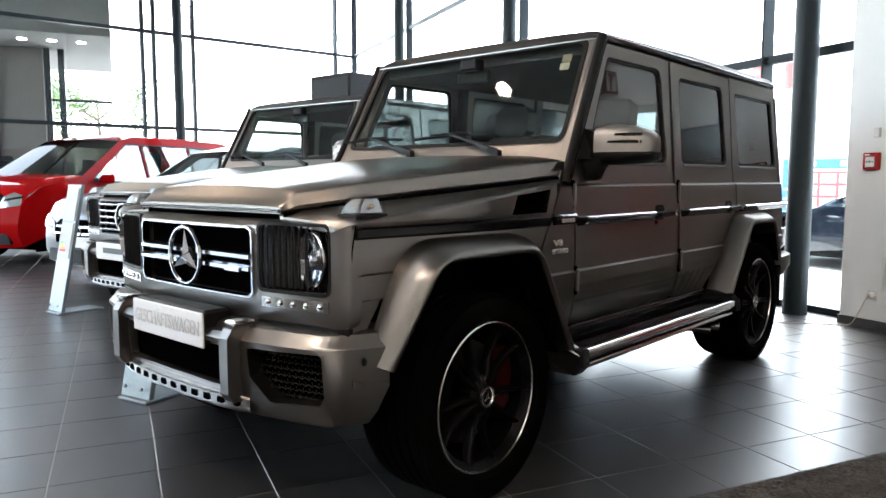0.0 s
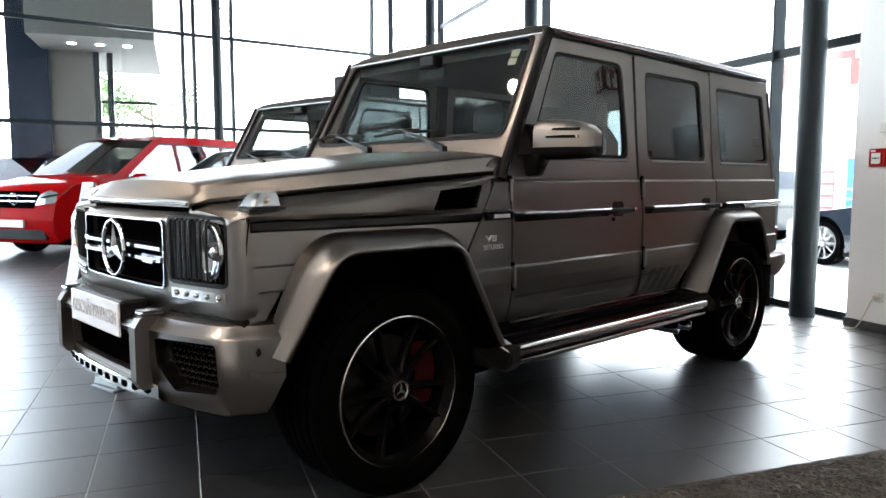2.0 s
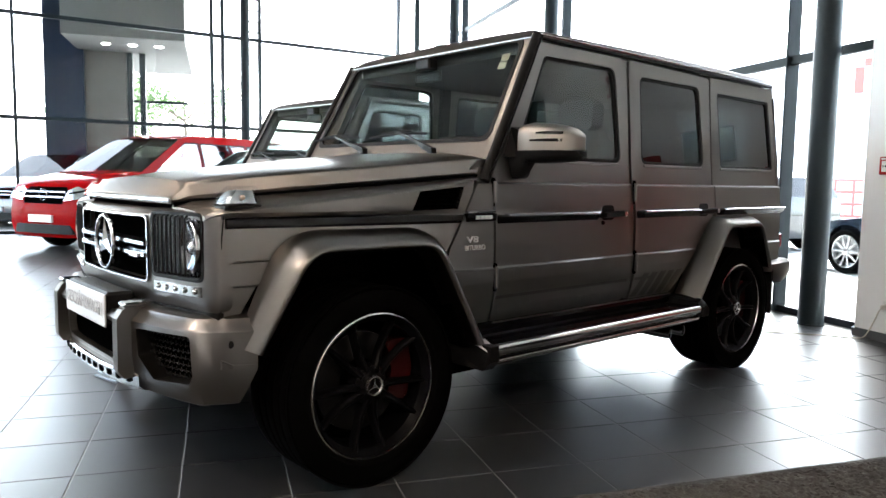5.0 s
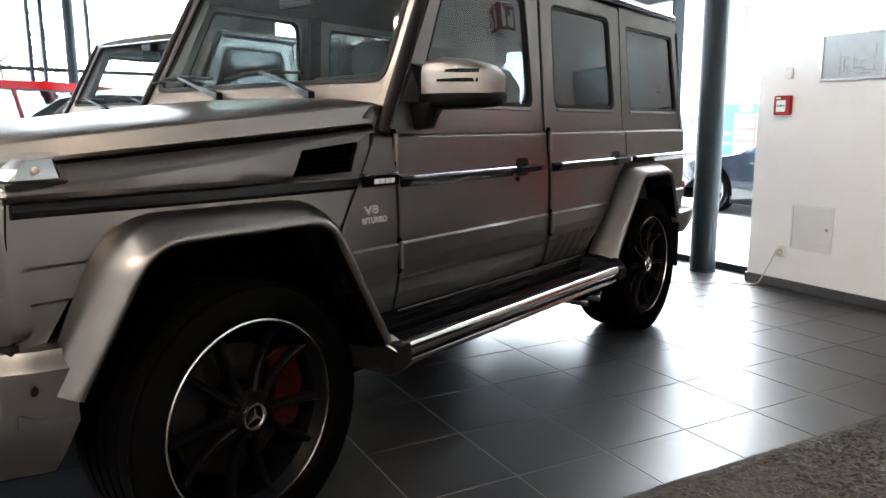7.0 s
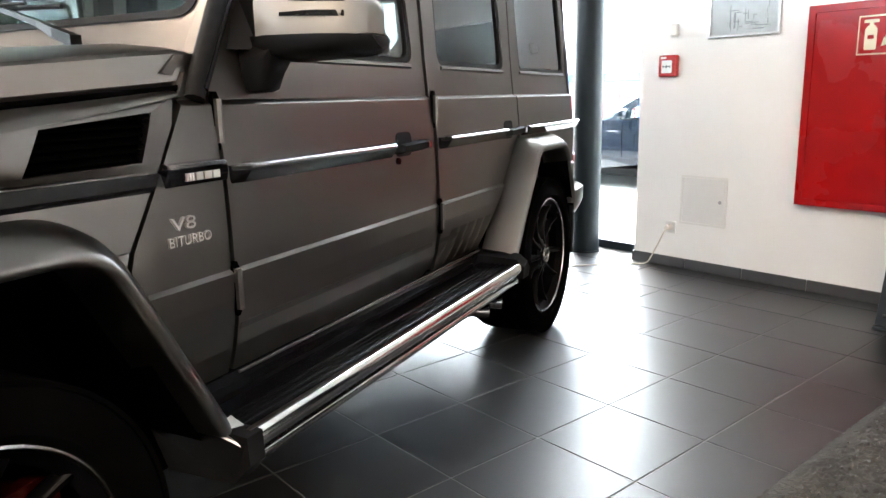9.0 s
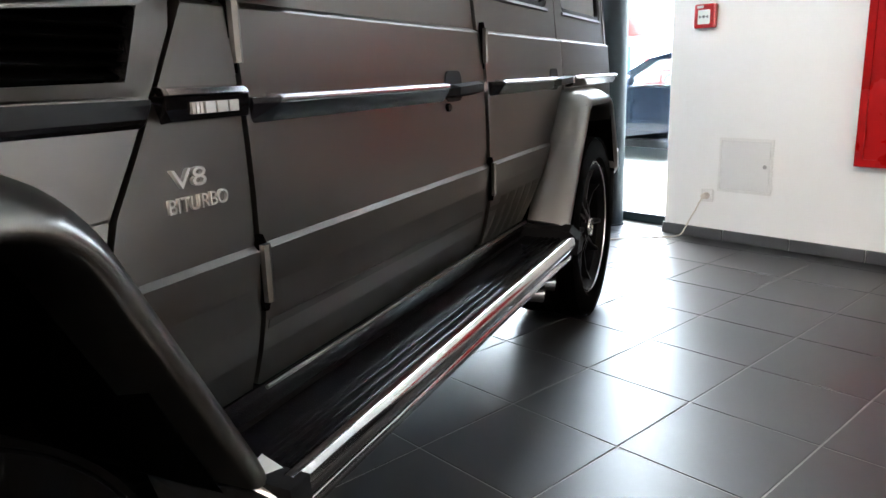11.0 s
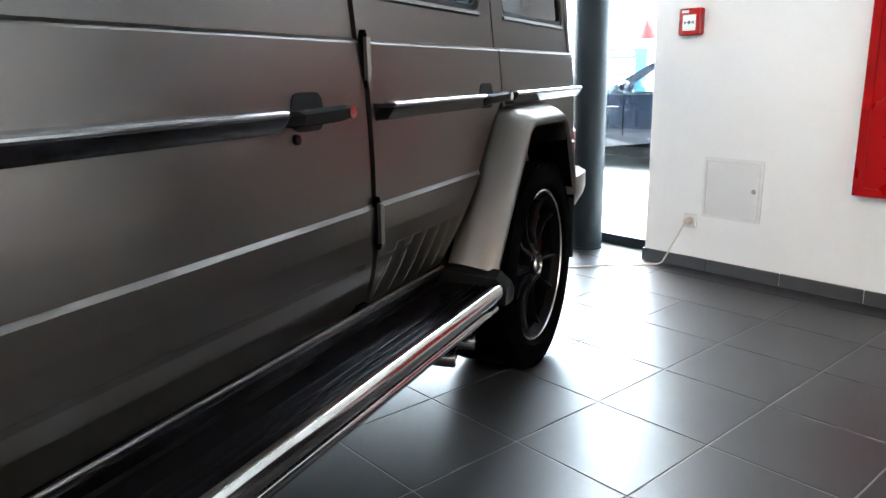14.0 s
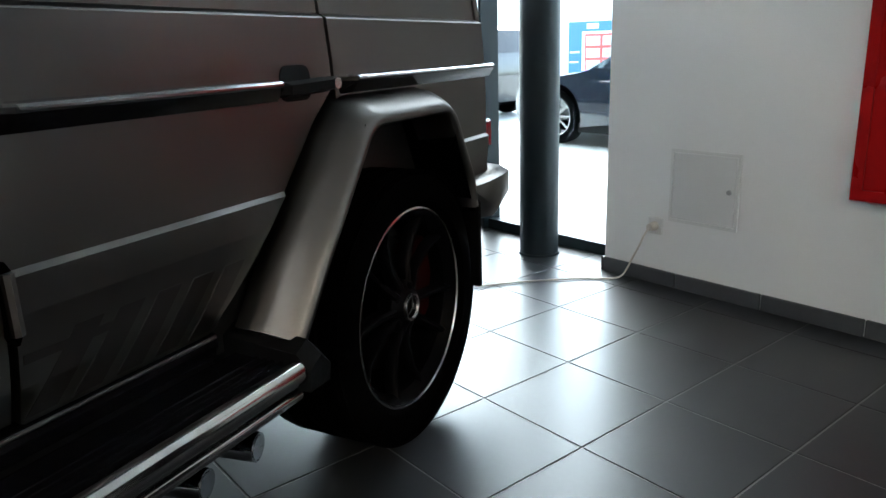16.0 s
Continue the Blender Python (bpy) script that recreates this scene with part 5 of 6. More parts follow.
def road_car(name, label, group, at, paint, prof, screen, rear, windows, arches, hw, tumble, belt, radius, lamps=True, rails=False, van=False):
    """A road car from its side profile: prof runs from the front foot over bonnet and roof to the back foot, as (y, z)."""
    car = holder(name, label, "car", group, at)
    y_lo, y_hi = prof[0][0], prof[-1][0]
    nose_y = min(p[0] for p in prof)

    def width(y, z):
        w = hw - max(0.0, z - belt) * tumble - max(0.0, 0.45 - z) * 0.12
        nose = max(0.0, (y_lo + 0.75 - y) / 0.75)
        tail = max(0.0, (y - (y_hi - 0.5)) / 0.5)
        return w * (1 - 0.16 * nose ** 2.2 - 0.10 * tail ** 2.2)
    foot = min(p[1] for p in prof)
    base = [prof[-1]]
    for yc in reversed(arches):
        base += [(yc + (radius + 0.06) * math.cos(t), max(foot, radius + (radius + 0.06) * math.sin(t))) for t in [math.pi * k / 14 - 0.35 for k in range(15)] if radius + (radius + 0.06) * math.sin(t) >= foot - 0.02]
    outline = prof[:-1] + base
    ys = [y_lo + 0.12 * k for k in range(1, 7)] + [y_hi - 0.1 * k for k in range(1, 5)]
    for s in (1, -1):
        body = part("side_panel", sheet(outline, lambda a, b, d: (s * (width(a, b) - d), a, b), 0.03, windows, [0.45, 0.62, belt - 0.12, belt], ys), paint, car, "", 30)
        for w in windows:
            part("window_glass", sheet(w, lambda a, b, d: (s * (width(a, b) - 0.012 - d), a, b), 0.004, (), [belt]), DARK_GLASS if paint is BLACK_PAINT or (van and w is windows[-1]) else CAR_GLASS, body).visible_shadow = False
            part("window_trim", sheet([(p[0] + (p[0] - sum(q[0] for q in w) / len(w)) * 0.03, p[1] + (p[1] - sum(q[1] for q in w) / len(w)) * 0.06) for p in w], lambda a, b, d: (s * (width(a, b) + 0.003 - d), a, b), 0.012, [w], [belt]), BLACK, body)
        for yc in arches:
            plain_wheel(car, s * (hw - 0.005), yc, s, radius)
        my = windows[0][0][0] + 0.10
        part("wing_mirror", loft([[(s * x, my + b * u, belt + 0.10 + c * v) for u, v in ((-1, -0.6), (-0.6, -1), (0.7, -1), (1, -0.5), (1, 0.6), (0.5, 1), (-0.5, 0.9), (-1, 0.3))] for x, b, c in ((hw - 0.03, 0.03, 0.03), (hw + 0.05, 0.075, 0.065), (hw + 0.17, 0.07, 0.065), (hw + 0.20, 0.04, 0.04))]), paint, car, "", 40)
        part("sill", box(s * (hw - 0.08) - 0.05, s * (hw - 0.08) + 0.05, arches[0] + radius, arches[1] - radius, foot - 0.06, foot + 0.05, 0.01), BLACK, car)
        part("door_line", sheet([(windows[0][1][0] + 0.02, 0.42), (windows[0][1][0] + 0.03, 0.42), (windows[0][1][0] + 0.03, belt - 0.02), (windows[0][1][0] + 0.02, belt - 0.02)], lambda a, b, d: (s * (width(a, b) + 0.001 - d), a, b), 0.002, (), [0.45, 0.62, belt - 0.12]), ARCH_SHADE, car)
        part("door_handle", box(s * (hw + 0.008) - 0.014, s * (hw + 0.008) + 0.014, windows[0][1][0] - 0.22, windows[0][1][0] - 0.03, belt - 0.17, belt - 0.14, 0.006), paint, car)
        for yc in arches:
            part("arch_liner", box(s * 0.55 - 0.02, s * 0.55 + 0.02, yc - radius - 0.08, yc + radius + 0.08, 0.15, 2 * radius + 0.1), ARCH_SHADE, car)
        if rails:
            part("roof_rail", tube([(s * (hw - 0.24), prof[screen[1]][0] + 0.35, prof[screen[1]][1] + 0.03), (s * (hw - 0.24), prof[screen[1]][0] + 0.45, prof[screen[1]][1] + 0.07), (s * (hw - 0.24), prof[rear[0]][0] - 0.4, prof[rear[0]][1] + 0.06), (s * (hw - 0.24), prof[rear[0]][0] - 0.3, prof[rear[0]][1] + 0.02)], 0.018, 8), MACHINED, car, "silver roof rail", 40)
    skin, glass_f, glass_r = [], [], []
    for i, (y, z) in enumerate(prof):
        w = width(y, z)
        dy, dz = prof[min(i + 1, len(prof) - 1)][0] - prof[max(i - 1, 0)][0], prof[min(i + 1, len(prof) - 1)][1] - prof[max(i - 1, 0)][1]
        n = math.hypot(dy, dz)
        ny, nz = -dz / n, dy / n
        cr = 0.05 if i < screen[0] else 0.03
        skin.append([(u * w, y + ny * cr * (1 - abs(u) ** 3), z + nz * cr * (1 - abs(u) ** 3)) for u in (-1, -0.97, -0.85, -0.5, 0, 0.5, 0.85, 0.97, 1)])
    def strip(i, j, nm, m, lab=""):
        rows = skin[i:j + 1]
        return part(nm, loft(rows, closed=False, cap=False), m, car, lab, 35)
    strip(0, screen[0], "front_skin", paint)
    strip(screen[0], screen[1], "windscreen", SCREEN_GLASS if van else CAR_GLASS, "dark sloping windscreen").visible_shadow = False
    strip(screen[1], rear[0], "roof", paint)
    strip(rear[0], rear[1], "rear_window", DARK_GLASS).visible_shadow = False
    strip(rear[1], len(prof) - 1, "tail_skin", paint)
    sc = [prof[screen[0]], prof[screen[1]]]
    part("dashboard", box(-hw + 0.14, hw - 0.14, sc[0][0] + 0.10, sc[0][0] + 0.75, belt - 0.35, sc[0][1] - 0.02, 0.03), SEAT, car)
    sw = [(0.36 + 0.18 * math.cos(t), sc[0][0] + 0.80 - 0.06 * math.sin(t), sc[0][1] + 0.02 + 0.16 * math.sin(t)) for t in [2 * math.pi * k / 20 for k in range(20)]]
    part("steering_wheel", tube(sw, 0.014, 6, closed=True), SEAT, car)
    for x in (0.36, -0.36):
        yy = sc[0][0] + 1.3
        part("seat_back", loft([[(x - w, yy - d + o, z), (x + w, yy - d + o, z), (x + w, yy + d + o, z), (x - w, yy + d + o, z)] for z, w, d, o in ((belt - 0.5, 0.24, 0.08, 0), (belt + 0.18, 0.22, 0.06, 0.1), (belt + 0.24, 0.10, 0.04, 0.12), (belt + 0.42, 0.11, 0.04, 0.14))]), SEAT, car, "", 40)
    part("floor_pan", box(-hw + 0.1, hw - 0.1, y_lo + 0.15, y_hi - 0.1, foot - 0.05, foot + 0.06), ARCH_SHADE, car)
    if lamps:
        zl = 0.92 if van else 0.68
        for s in (1, -1):
            ring = rounded([(0.46, zl - 0.13), (0.78, zl - 0.09), (0.89, zl + 0.16), (0.80, zl + 0.18), (0.47, zl + 0.03)] if van else [(0.47, zl - 0.06), (0.80, zl + 0.0), (0.84, zl + 0.13), (0.74, zl + 0.12), (0.52, zl + 0.05)], 0.02)

            def front(a, b, d):
                y = lerp([(q[1], q[0]) for q in prof[:screen[0] + 1]], b)
                return (s * a, y - 0.058 * (1 - (a / hw) ** 2.2) + 0.30 * max(0.0, a - 0.62) ** 1.3 - 0.012 + d, b)
            hl = part("headlamp", sheet(ring, front, 0.05, (), [zl, zl + 0.05, zl + 0.1], [0.55, 0.62, 0.68, 0.74, 0.79]), LAMP_BODY, car, "long clear headlamp", 30)
            part("lamp_brow", sheet([(a, b - 0.004) for a, b in rounded([(0.50, zl - 0.03), (0.78, zl + 0.02), (0.80, zl + 0.05), (0.52, zl + 0.005)], 0.01)], lambda a, b, d: (front(a, b, d)[0], front(a, b, d)[1] - 0.004, b), 0.01, (), [zl], [0.55, 0.62, 0.68, 0.74]), GLOSS_BLACK, hl)
        zg = zl - 0.04

        def grl(a, b, d):
            y = lerp([(q[1], q[0]) for q in prof[:screen[0] + 1]], b)
            return (a, y - 0.066 + 0.05 * abs(a / hw) ** 2.2 + d, b)
        gr = part("grille", sheet(rounded([(-0.42, zg - 0.13), (0.42, zg - 0.13), (0.47, zg + 0.06), (0.40, zg + 0.12), (-0.40, zg + 0.12), (-0.47, zg + 0.06)], 0.02), grl, 0.03, (), [zg], [-0.2, 0, 0.2]), ARCH_SHADE, car, "black grille with bright bars")
        for k in (-0.04, 0.035):
            part("grille_bar", sheet([(-0.44, zg + k), (0.44, zg + k), (0.44, zg + k + 0.022), (-0.44, zg + k + 0.022)], lambda a, b, d: (grl(a, b, d)[0], grl(a, b, d)[1] - 0.012, b), 0.02, (), (), [-0.2, 0, 0.2]), CHROME, gr)
        yb = lerp([(q[1], q[0]) for q in prof[:screen[0] + 1]], zg)
        part("emblem", lathe([(0.075, -0.006), (0.085, -0.012), (0.095, -0.004), (0.085, 0.004)], 28, lambda a, b, h: (a, yb - 0.085 + h, zg + b), closed=True), CHROME, gr, "round bright emblem", 30)
        part("plate", box(-0.26, 0.26, nose_y - 0.085, nose_y - 0.045, 0.47, 0.58, 0.004), WHITE_PLATE, car, "white showroom plate")
        part("lower_intake", sheet(rounded([(-0.66, 0.30), (0.66, 0.30), (0.60, 0.44), (-0.60, 0.44)], 0.03), lambda a, b, d: (a, nose_y - 0.058 + 0.05 * abs(a / hw) ** 2.2 + 0.12 * max(0.0, abs(a) - 0.4) ** 1.5 + d, b), 0.06, (), (), [-0.4, -0.2, 0, 0.2, 0.4]), BLACK, car)
    return car


VAN = [(-0.83, 0.26), (-0.90, 0.42), (-0.90, 0.60), (-0.86, 0.82), (-0.76, 1.0), (-0.62, 1.08), (-0.10, 1.19), (0.10, 1.24), (1.02, 1.80), (1.30, 1.87), (2.4, 1.90), (3.75, 1.87), (4.02, 1.80), (4.15, 1.20), (4.20, 0.9), (4.20, 0.40), (4.15, 0.28)]
VAN_W = [rounded([(0.26, 1.17), (1.46, 1.14), (1.45, 1.74), (1.14, 1.74)], 0.03), rounded([(1.51, 1.14), (2.64, 1.13), (2.63, 1.745), (1.51, 1.74)], 0.02), rounded([(2.69, 1.13), (3.93, 1.14), (3.84, 1.71), (2.69, 1.745)], 0.04)]
road_car("van", "bright red passenger van with silver roof rails", "cars in the showroom", pose(-9.4, -2.07, 0, 0, 0, 47), RED_PAINT, VAN, (7, 8), (12, 13), VAN_W, (0.0, 3.2), 0.96, 0.26, 1.1, 0.34, True, True, True)
SUV = [(-0.80, 0.28), (-0.86, 0.42), (-0.86, 0.58), (-0.82, 0.74), (-0.70, 0.92), (-0.55, 0.98), (0.15, 1.05), (0.42, 1.08), (1.12, 1.52), (1.5, 1.60), (2.2, 1.61), (2.9, 1.55), (3.3, 1.45), (3.55, 1.08), (3.62, 0.8), (3.60, 0.42), (3.52, 0.30)]
SUV_W = [rounded([(0.72, 1.08), (1.62, 1.06), (1.60, 1.48), (1.28, 1.47)], 0.04), rounded([(1.70, 1.06), (2.62, 1.05), (2.55, 1.45), (1.70, 1.48)], 0.05)]
road_car("estate_car", "dark grey estate car standing between the red van and off-road car", "cars in the showroom", pose(-5.95, -0.50, 0, 0, 0, 33), GREY_PAINT, SUV, (7, 8), (12, 13), SUV_W, (0.0, 2.75), 0.90, 0.34, 1.0, 0.34)
road_car("van", "black van parked outside the long glazing", "cars in the yard", pose(-16.2, -4.6, -0.13, 0, 0, 60), BLACK_PAINT, VAN, (7, 8), (12, 13), VAN_W, (0.0, 3.2), 0.96, 0.26, 1.1, 0.34, True, False, True)

# ---- fittings on the white wall ----
RED_BOX = vary(mat("red_enamel", (0.34, 0.004, 0.005), 0.28), (0.34, 0.004, 0.005), 0.06, 3, 120, 0.0, 0.26, 0.05)
CREAM = mat("cream_sign_print", (0.80, 0.74, 0.55), 0.5)
WHITE = mat("white_plastic", (0.75, 0.75, 0.73), 0.45)
CABLE = mat("cream_cable", (0.62, 0.57, 0.50), 0.6)
SILVER = vary(mat("satin_aluminium", (0.62, 0.63, 0.64), 0.35, 0.9), (0.62, 0.63, 0.64), 0.06, 4, 100)
PAPER = vary(mat("pale_print", (0.62, 0.66, 0.66), 0.6), (0.62, 0.66, 0.66), 0.12, 5, 20)
PRINT_GREY = mat("grey_print", (0.30, 0.33, 0.34), 0.6)
Y = WALL_Y
sk_me = finish(box(-0.1975, 0.1975, -0.012, 0.0, 0.0, 0.068, 0.002), "skirting_tile", SKIRT)
for k in range(22):
    x = WALL_X0 + 0.005 + 0.1975 + 0.40 * k
    o = new("skirting_tile", sk_me)
    o.parent, o.location = wall, (x, Y, 0)
end = new("skirting_tile", finish(box(-0.012, 0.0, -0.012, 0.20, 0.0, 0.068, 0.002), "skirting_tile_end", SKIRT))
end.parent, end.location = wall, (WALL_X0, Y, 0)


def wall_box(x0, x1, z0, z1, d, bevel=0.004):
    return box(x0, x1, Y - d, Y, z0, z1, bevel)


alarm = holder("fire_alarm", "small red fire alarm call point on the white wall", "fire alarm")
part("housing", wall_box(-0.812, -0.682, 1.262, 1.398, 0.045, 0.008), RED_BOX, alarm)
part("face", box(-0.785, -0.709, Y - 0.049, Y - 0.044, 1.285, 1.365, 0.003), WHITE, alarm, "white glass face")
for sx in (-1, 1):
    part("arrow", prism([(-0.747 + sx * 0.028, 1.335), (-0.747 + sx * 0.012, 1.326), (-0.747 + sx * 0.028, 1.317)], lambda a, b, d: (a, Y - 0.049 - d, b), 0.001), INK, alarm)
part("button", lathe([(0.0, 0.002), (0.008, 0.002), (0.009, 0.0)], 14, lambda a, b, h: (-0.747 + a, Y - 0.049 - h, 1.326 + b)), INK, alarm)
part("caption_bar", box(-0.792, -0.752, Y - 0.0465, Y - 0.0445, 1.375, 1.388), WHITE, alarm)

sensor = holder("wall_sensor", "small white plastic sensor box on the wall", "sensor")
part("housing", wall_box(-0.742, -0.692, 1.515, 1.59, 0.03, 0.006), WHITE, sensor)

pic = holder("picture", "pale print in a silver metal picture rail", "picture", at=pose(0.03, 0, 0))
for nm, b in (("rail", (-0.515, -0.065, 1.778, 1.795)), ("rail", (-0.515, -0.065, 1.482, 1.499)), ("rail", (-0.515, -0.498, 1.499, 1.778)), ("rail", (-0.082, -0.065, 1.499, 1.778))):
    part(nm, box(b[0], b[1], Y - 0.022, Y, b[2], b[3], 0.003), SILVER, pic)
part("print", box(-0.498, -0.082, Y - 0.010, Y, 1.499, 1.778), PAPER, pic, "pale print with a grey car-like sketch")
rnd = random.Random(11)
sk = None
for k in range(34):
    a = -0.40 + rnd.random() * 0.26
    b = 1.515 + rnd.random() ** 1.4 * 0.12
    w, h = (rnd.uniform(0.015, 0.07), 0.0045) if k % 2 else (0.004, rnd.uniform(0.02, 0.08))
    sk = box(a, a + w, Y - 0.012, Y - 0.010, b, b + h, bm=sk)
part("print_shape", sk, PRINT_GREY, pic, "fine grey sketched lines")
part("pane", box(-0.498, -0.082, Y - 0.016, Y - 0.013, 1.499, 1.778), LAMP_GLASS, pic).visible_shadow = False

sign = holder("fire_sign", "dark red projecting fire sign with pale pictograms", "sign", at=pose(0.465, Y, 0))
SIGN_RED = vary(mat("dark_red_sign", (0.16, 0.012, 0.014), 0.4), (0.16, 0.012, 0.014), 0.08, 4, 60)
for sx in (1, -1):
    face = part("sign_face", prism([(0.105, 2.19), (0.0, 2.19), (0.0, 2.40), (0.105, 2.40)], lambda a, b, d: (sx * (a - d), -0.19 * (1 - a / 0.105), b), 0.004), SIGN_RED, sign, "slanted sign face")
    for a0, a1, z0, z1 in ((0.018, 0.040, 2.215, 2.345), (0.022, 0.034, 2.345, 2.37), (0.056, 0.072, 2.215, 2.30), (0.074, 0.088, 2.215, 2.35), (0.012, 0.094, 2.380, 2.386)):
        part("pictogram", prism([(a0, z0), (a1, z0), (a1, z1), (a0, z1)], lambda a, b, d: (sx * (a + 0.004 + d), -0.19 * (1 - a / 0.105) - 0.002, b), 0.002), WHITE, face)

hatch = holder("access_panel", "flush white painted metal access panel with a small lock", "access panel")
part("rim", sheet([(-0.625, 0.305), (-0.30, 0.305), (-0.30, 0.628), (-0.625, 0.628)], lambda a, b, d: (a, Y - 0.006 + d, b), 0.006, [[(-0.612, 0.318), (-0.313, 0.318), (-0.313, 0.615), (-0.612, 0.615)]]), WHITE, hatch)
part("door", box(-0.609, -0.316, Y - 0.005, Y, 0.321, 0.612, 0.002), mat("grey_white_door", (0.72, 0.72, 0.71), 0.45), hatch)
LOCK_GREY = mat("satin_grey_lock", (0.34, 0.34, 0.34), 0.5)
part("lock", lathe([(0.0, 0.006), (0.010, 0.005), (0.012, 0.0)], 16, lambda a, b, h: (-0.345 + a, Y - 0.005 - h, 0.468 + b)), LOCK_GREY, hatch, "small metal lock", 30)

socket = holder("power_socket", "white wall socket with a plugged-in cream cable", "socket")
part("plate", wall_box(-0.728, -0.648, 0.232, 0.312, 0.012, 0.005), WHITE, socket)
part("plug", lathe([(0.0, 0.045), (0.016, 0.043), (0.020, 0.02), (0.021, 0.0)], 18, lambda a, b, h: (-0.688 + a, Y - 0.012 - h, 0.272 + b)), CABLE, socket, "", 40)
cab = [(-0.688, Y - 0.055, 0.268), (-0.70, Y - 0.075, 0.235), (-0.725, Y - 0.065, 0.19), (-0.77, Y - 0.05, 0.12), (-0.795, Y - 0.06, 0.06), (-0.815, Y - 0.085, 0.018), (-0.87, Y - 0.13, 0.006), (-0.98, Y - 0.25, 0.006), (-1.10, Y - 0.42, 0.006), (-1.20, Y - 0.62, 0.006), (-1.32, Y - 0.84, 0.006), (-1.50, Y - 1.02, 0.006)]
fine = []
for i in range(len(cab) - 1):
    p0, p1, p2, p3 = (Vector(cab[max(0, min(len(cab) - 1, i + k))]) for k in (-1, 0, 1, 2))
    for k in range(4):
        t = k / 4
        fine.append(0.5 * (2 * p1 + (p2 - p0) * t + (2 * p0 - 5 * p1 + 4 * p2 - p3) * t * t + (3 * p1 - p0 - 3 * p2 + p3) * t ** 3))
thing("cable", tube(fine, 0.0045, 7), CABLE, "cream power cable lying on the floor tiles", "cable", smooth=60)

cabinet = holder("fire_cabinet", "large red enamelled fire hose cabinet on the wall", "fire cabinet", at=pose(0.03, 0, 0))
part("body", box(0.112, 1.02, Y - 0.05, Y, 0.515, 1.61, 0.006), RED_BOX, cabinet)
part("door", sheet([(0.112, 0.515), (1.02, 0.515), (1.02, 1.61), (0.112, 1.61)], lambda a, b, d: (a, Y - 0.062 + d, b), 0.012, [rounded([(0.150, 0.553), (0.982, 0.553), (0.982, 1.572), (0.150, 1.572)], 0.01)]), RED_BOX, cabinet)
part("door_panel", box(0.148, 0.984, Y - 0.056, Y - 0.048, 0.551, 1.574, 0.003), RED_BOX, cabinet)
part("lock", lathe([(0.0, 0.008), (0.016, 0.007), (0.018, 0.0)], 16, lambda a, b, h: (0.70 + a, Y - 0.057 - h, 1.245 + b)), STEEL, cabinet, "round metal lock", 30)
for x0, z0, kind in ((0.372, 1.335, 0), (0.592, 1.295, 1)):
    h = 0.20 if kind == 0 else 0.235
    sg = part("sign", box(x0, x0 + 0.20, Y - 0.060, Y - 0.057, z0, z0 + h), CREAM if kind == 0 else WHITE, cabinet, "printed fire sign")
    part("sign_field", box(x0 + 0.008, x0 + 0.192, Y - 0.0615, Y - 0.059, z0 + 0.008 + (0.045 if kind else 0), z0 + h - 0.008), RED_BOX, sg)
    zc = z0 + 0.10 + (0.04 if kind else 0)
    fl = None
    for q in range(4):
        fl = prism([(x0 + 0.125 + 0.012 * q - 0.008, zc - 0.06 + 0.004 * q), (x0 + 0.142 + 0.012 * q - 0.008, zc - 0.055 + 0.004 * q), (x0 + 0.152 + 0.012 * q - 0.008, zc + 0.01 + 0.012 * q), (x0 + 0.135 + 0.010 * q - 0.008, zc - 0.02 + 0.012 * q)], lambda a, b, d: (a, Y - 0.0625 - d * 0.5, b), 0.001, bm=fl)
    part("flame_print", fl, CREAM, sg)
    if kind == 0:
        ex = prism(rounded([(x0 + 0.035, zc - 0.075), (x0 + 0.095, zc - 0.075), (x0 + 0.095, zc + 0.03), (x0 + 0.08, zc + 0.05), (x0 + 0.05, zc + 0.05), (x0 + 0.035, zc + 0.03)], 0.008), lambda a, b, d: (a, Y - 0.0625 - d * 0.5, b), 0.001)
        box(x0 + 0.055, x0 + 0.075, Y - 0.0633, Y - 0.0615, zc + 0.05, zc + 0.075, bm=ex)
        box(x0 + 0.028, x0 + 0.10, Y - 0.0633, Y - 0.0615, zc + 0.062, zc + 0.078, bm=ex)
        part("extinguisher_print", ex, CREAM, sg)
        part("print_label", box(x0 + 0.05, x0 + 0.08, Y - 0.0642, Y - 0.0632, zc - 0.02, zc + 0.0), RED_BOX, sg)
    else:
        ho = None
        for q in range(6):
            ho = box(x0 + 0.035 + 0.012 * q, x0 + 0.043 + 0.012 * q, Y - 0.0633, Y - 0.0615, zc - 0.045, zc + 0.04, bm=ho)
        box(x0 + 0.03, x0 + 0.112, Y - 0.0636, Y - 0.0614, zc + 0.04, zc + 0.055, bm=ho)
        part("hose_print", ho, WHITE, sg)
        part("caption_bars", box(x0 + 0.03, x0 + 0.17, Y - 0.0612, Y - 0.0598, z0 + 0.015, z0 + 0.035), PRINT_GREY, sg)

# ---- display stands ----
SLATE = vary(mat("slate_grey_panel", (0.026, 0.031, 0.035), 0.5, Specular_IOR_Level=0.25), (0.026, 0.031, 0.035), 0.2, 5, 60)
ENERGY = [mat("energy_" + n, c, 0.6) for n, c in (("green", (0.15, 0.45, 0.12)), ("yellow", (0.75, 0.65, 0.08)), ("orange", (0.75, 0.30, 0.06)), ("red", (0.6, 0.05, 0.04)))]


GREY_SHEET = vary(mat("dull_white_sheet", (0.34, 0.345, 0.35), 0.5), (0.34, 0.345, 0.35), 0.08, 6, 70)
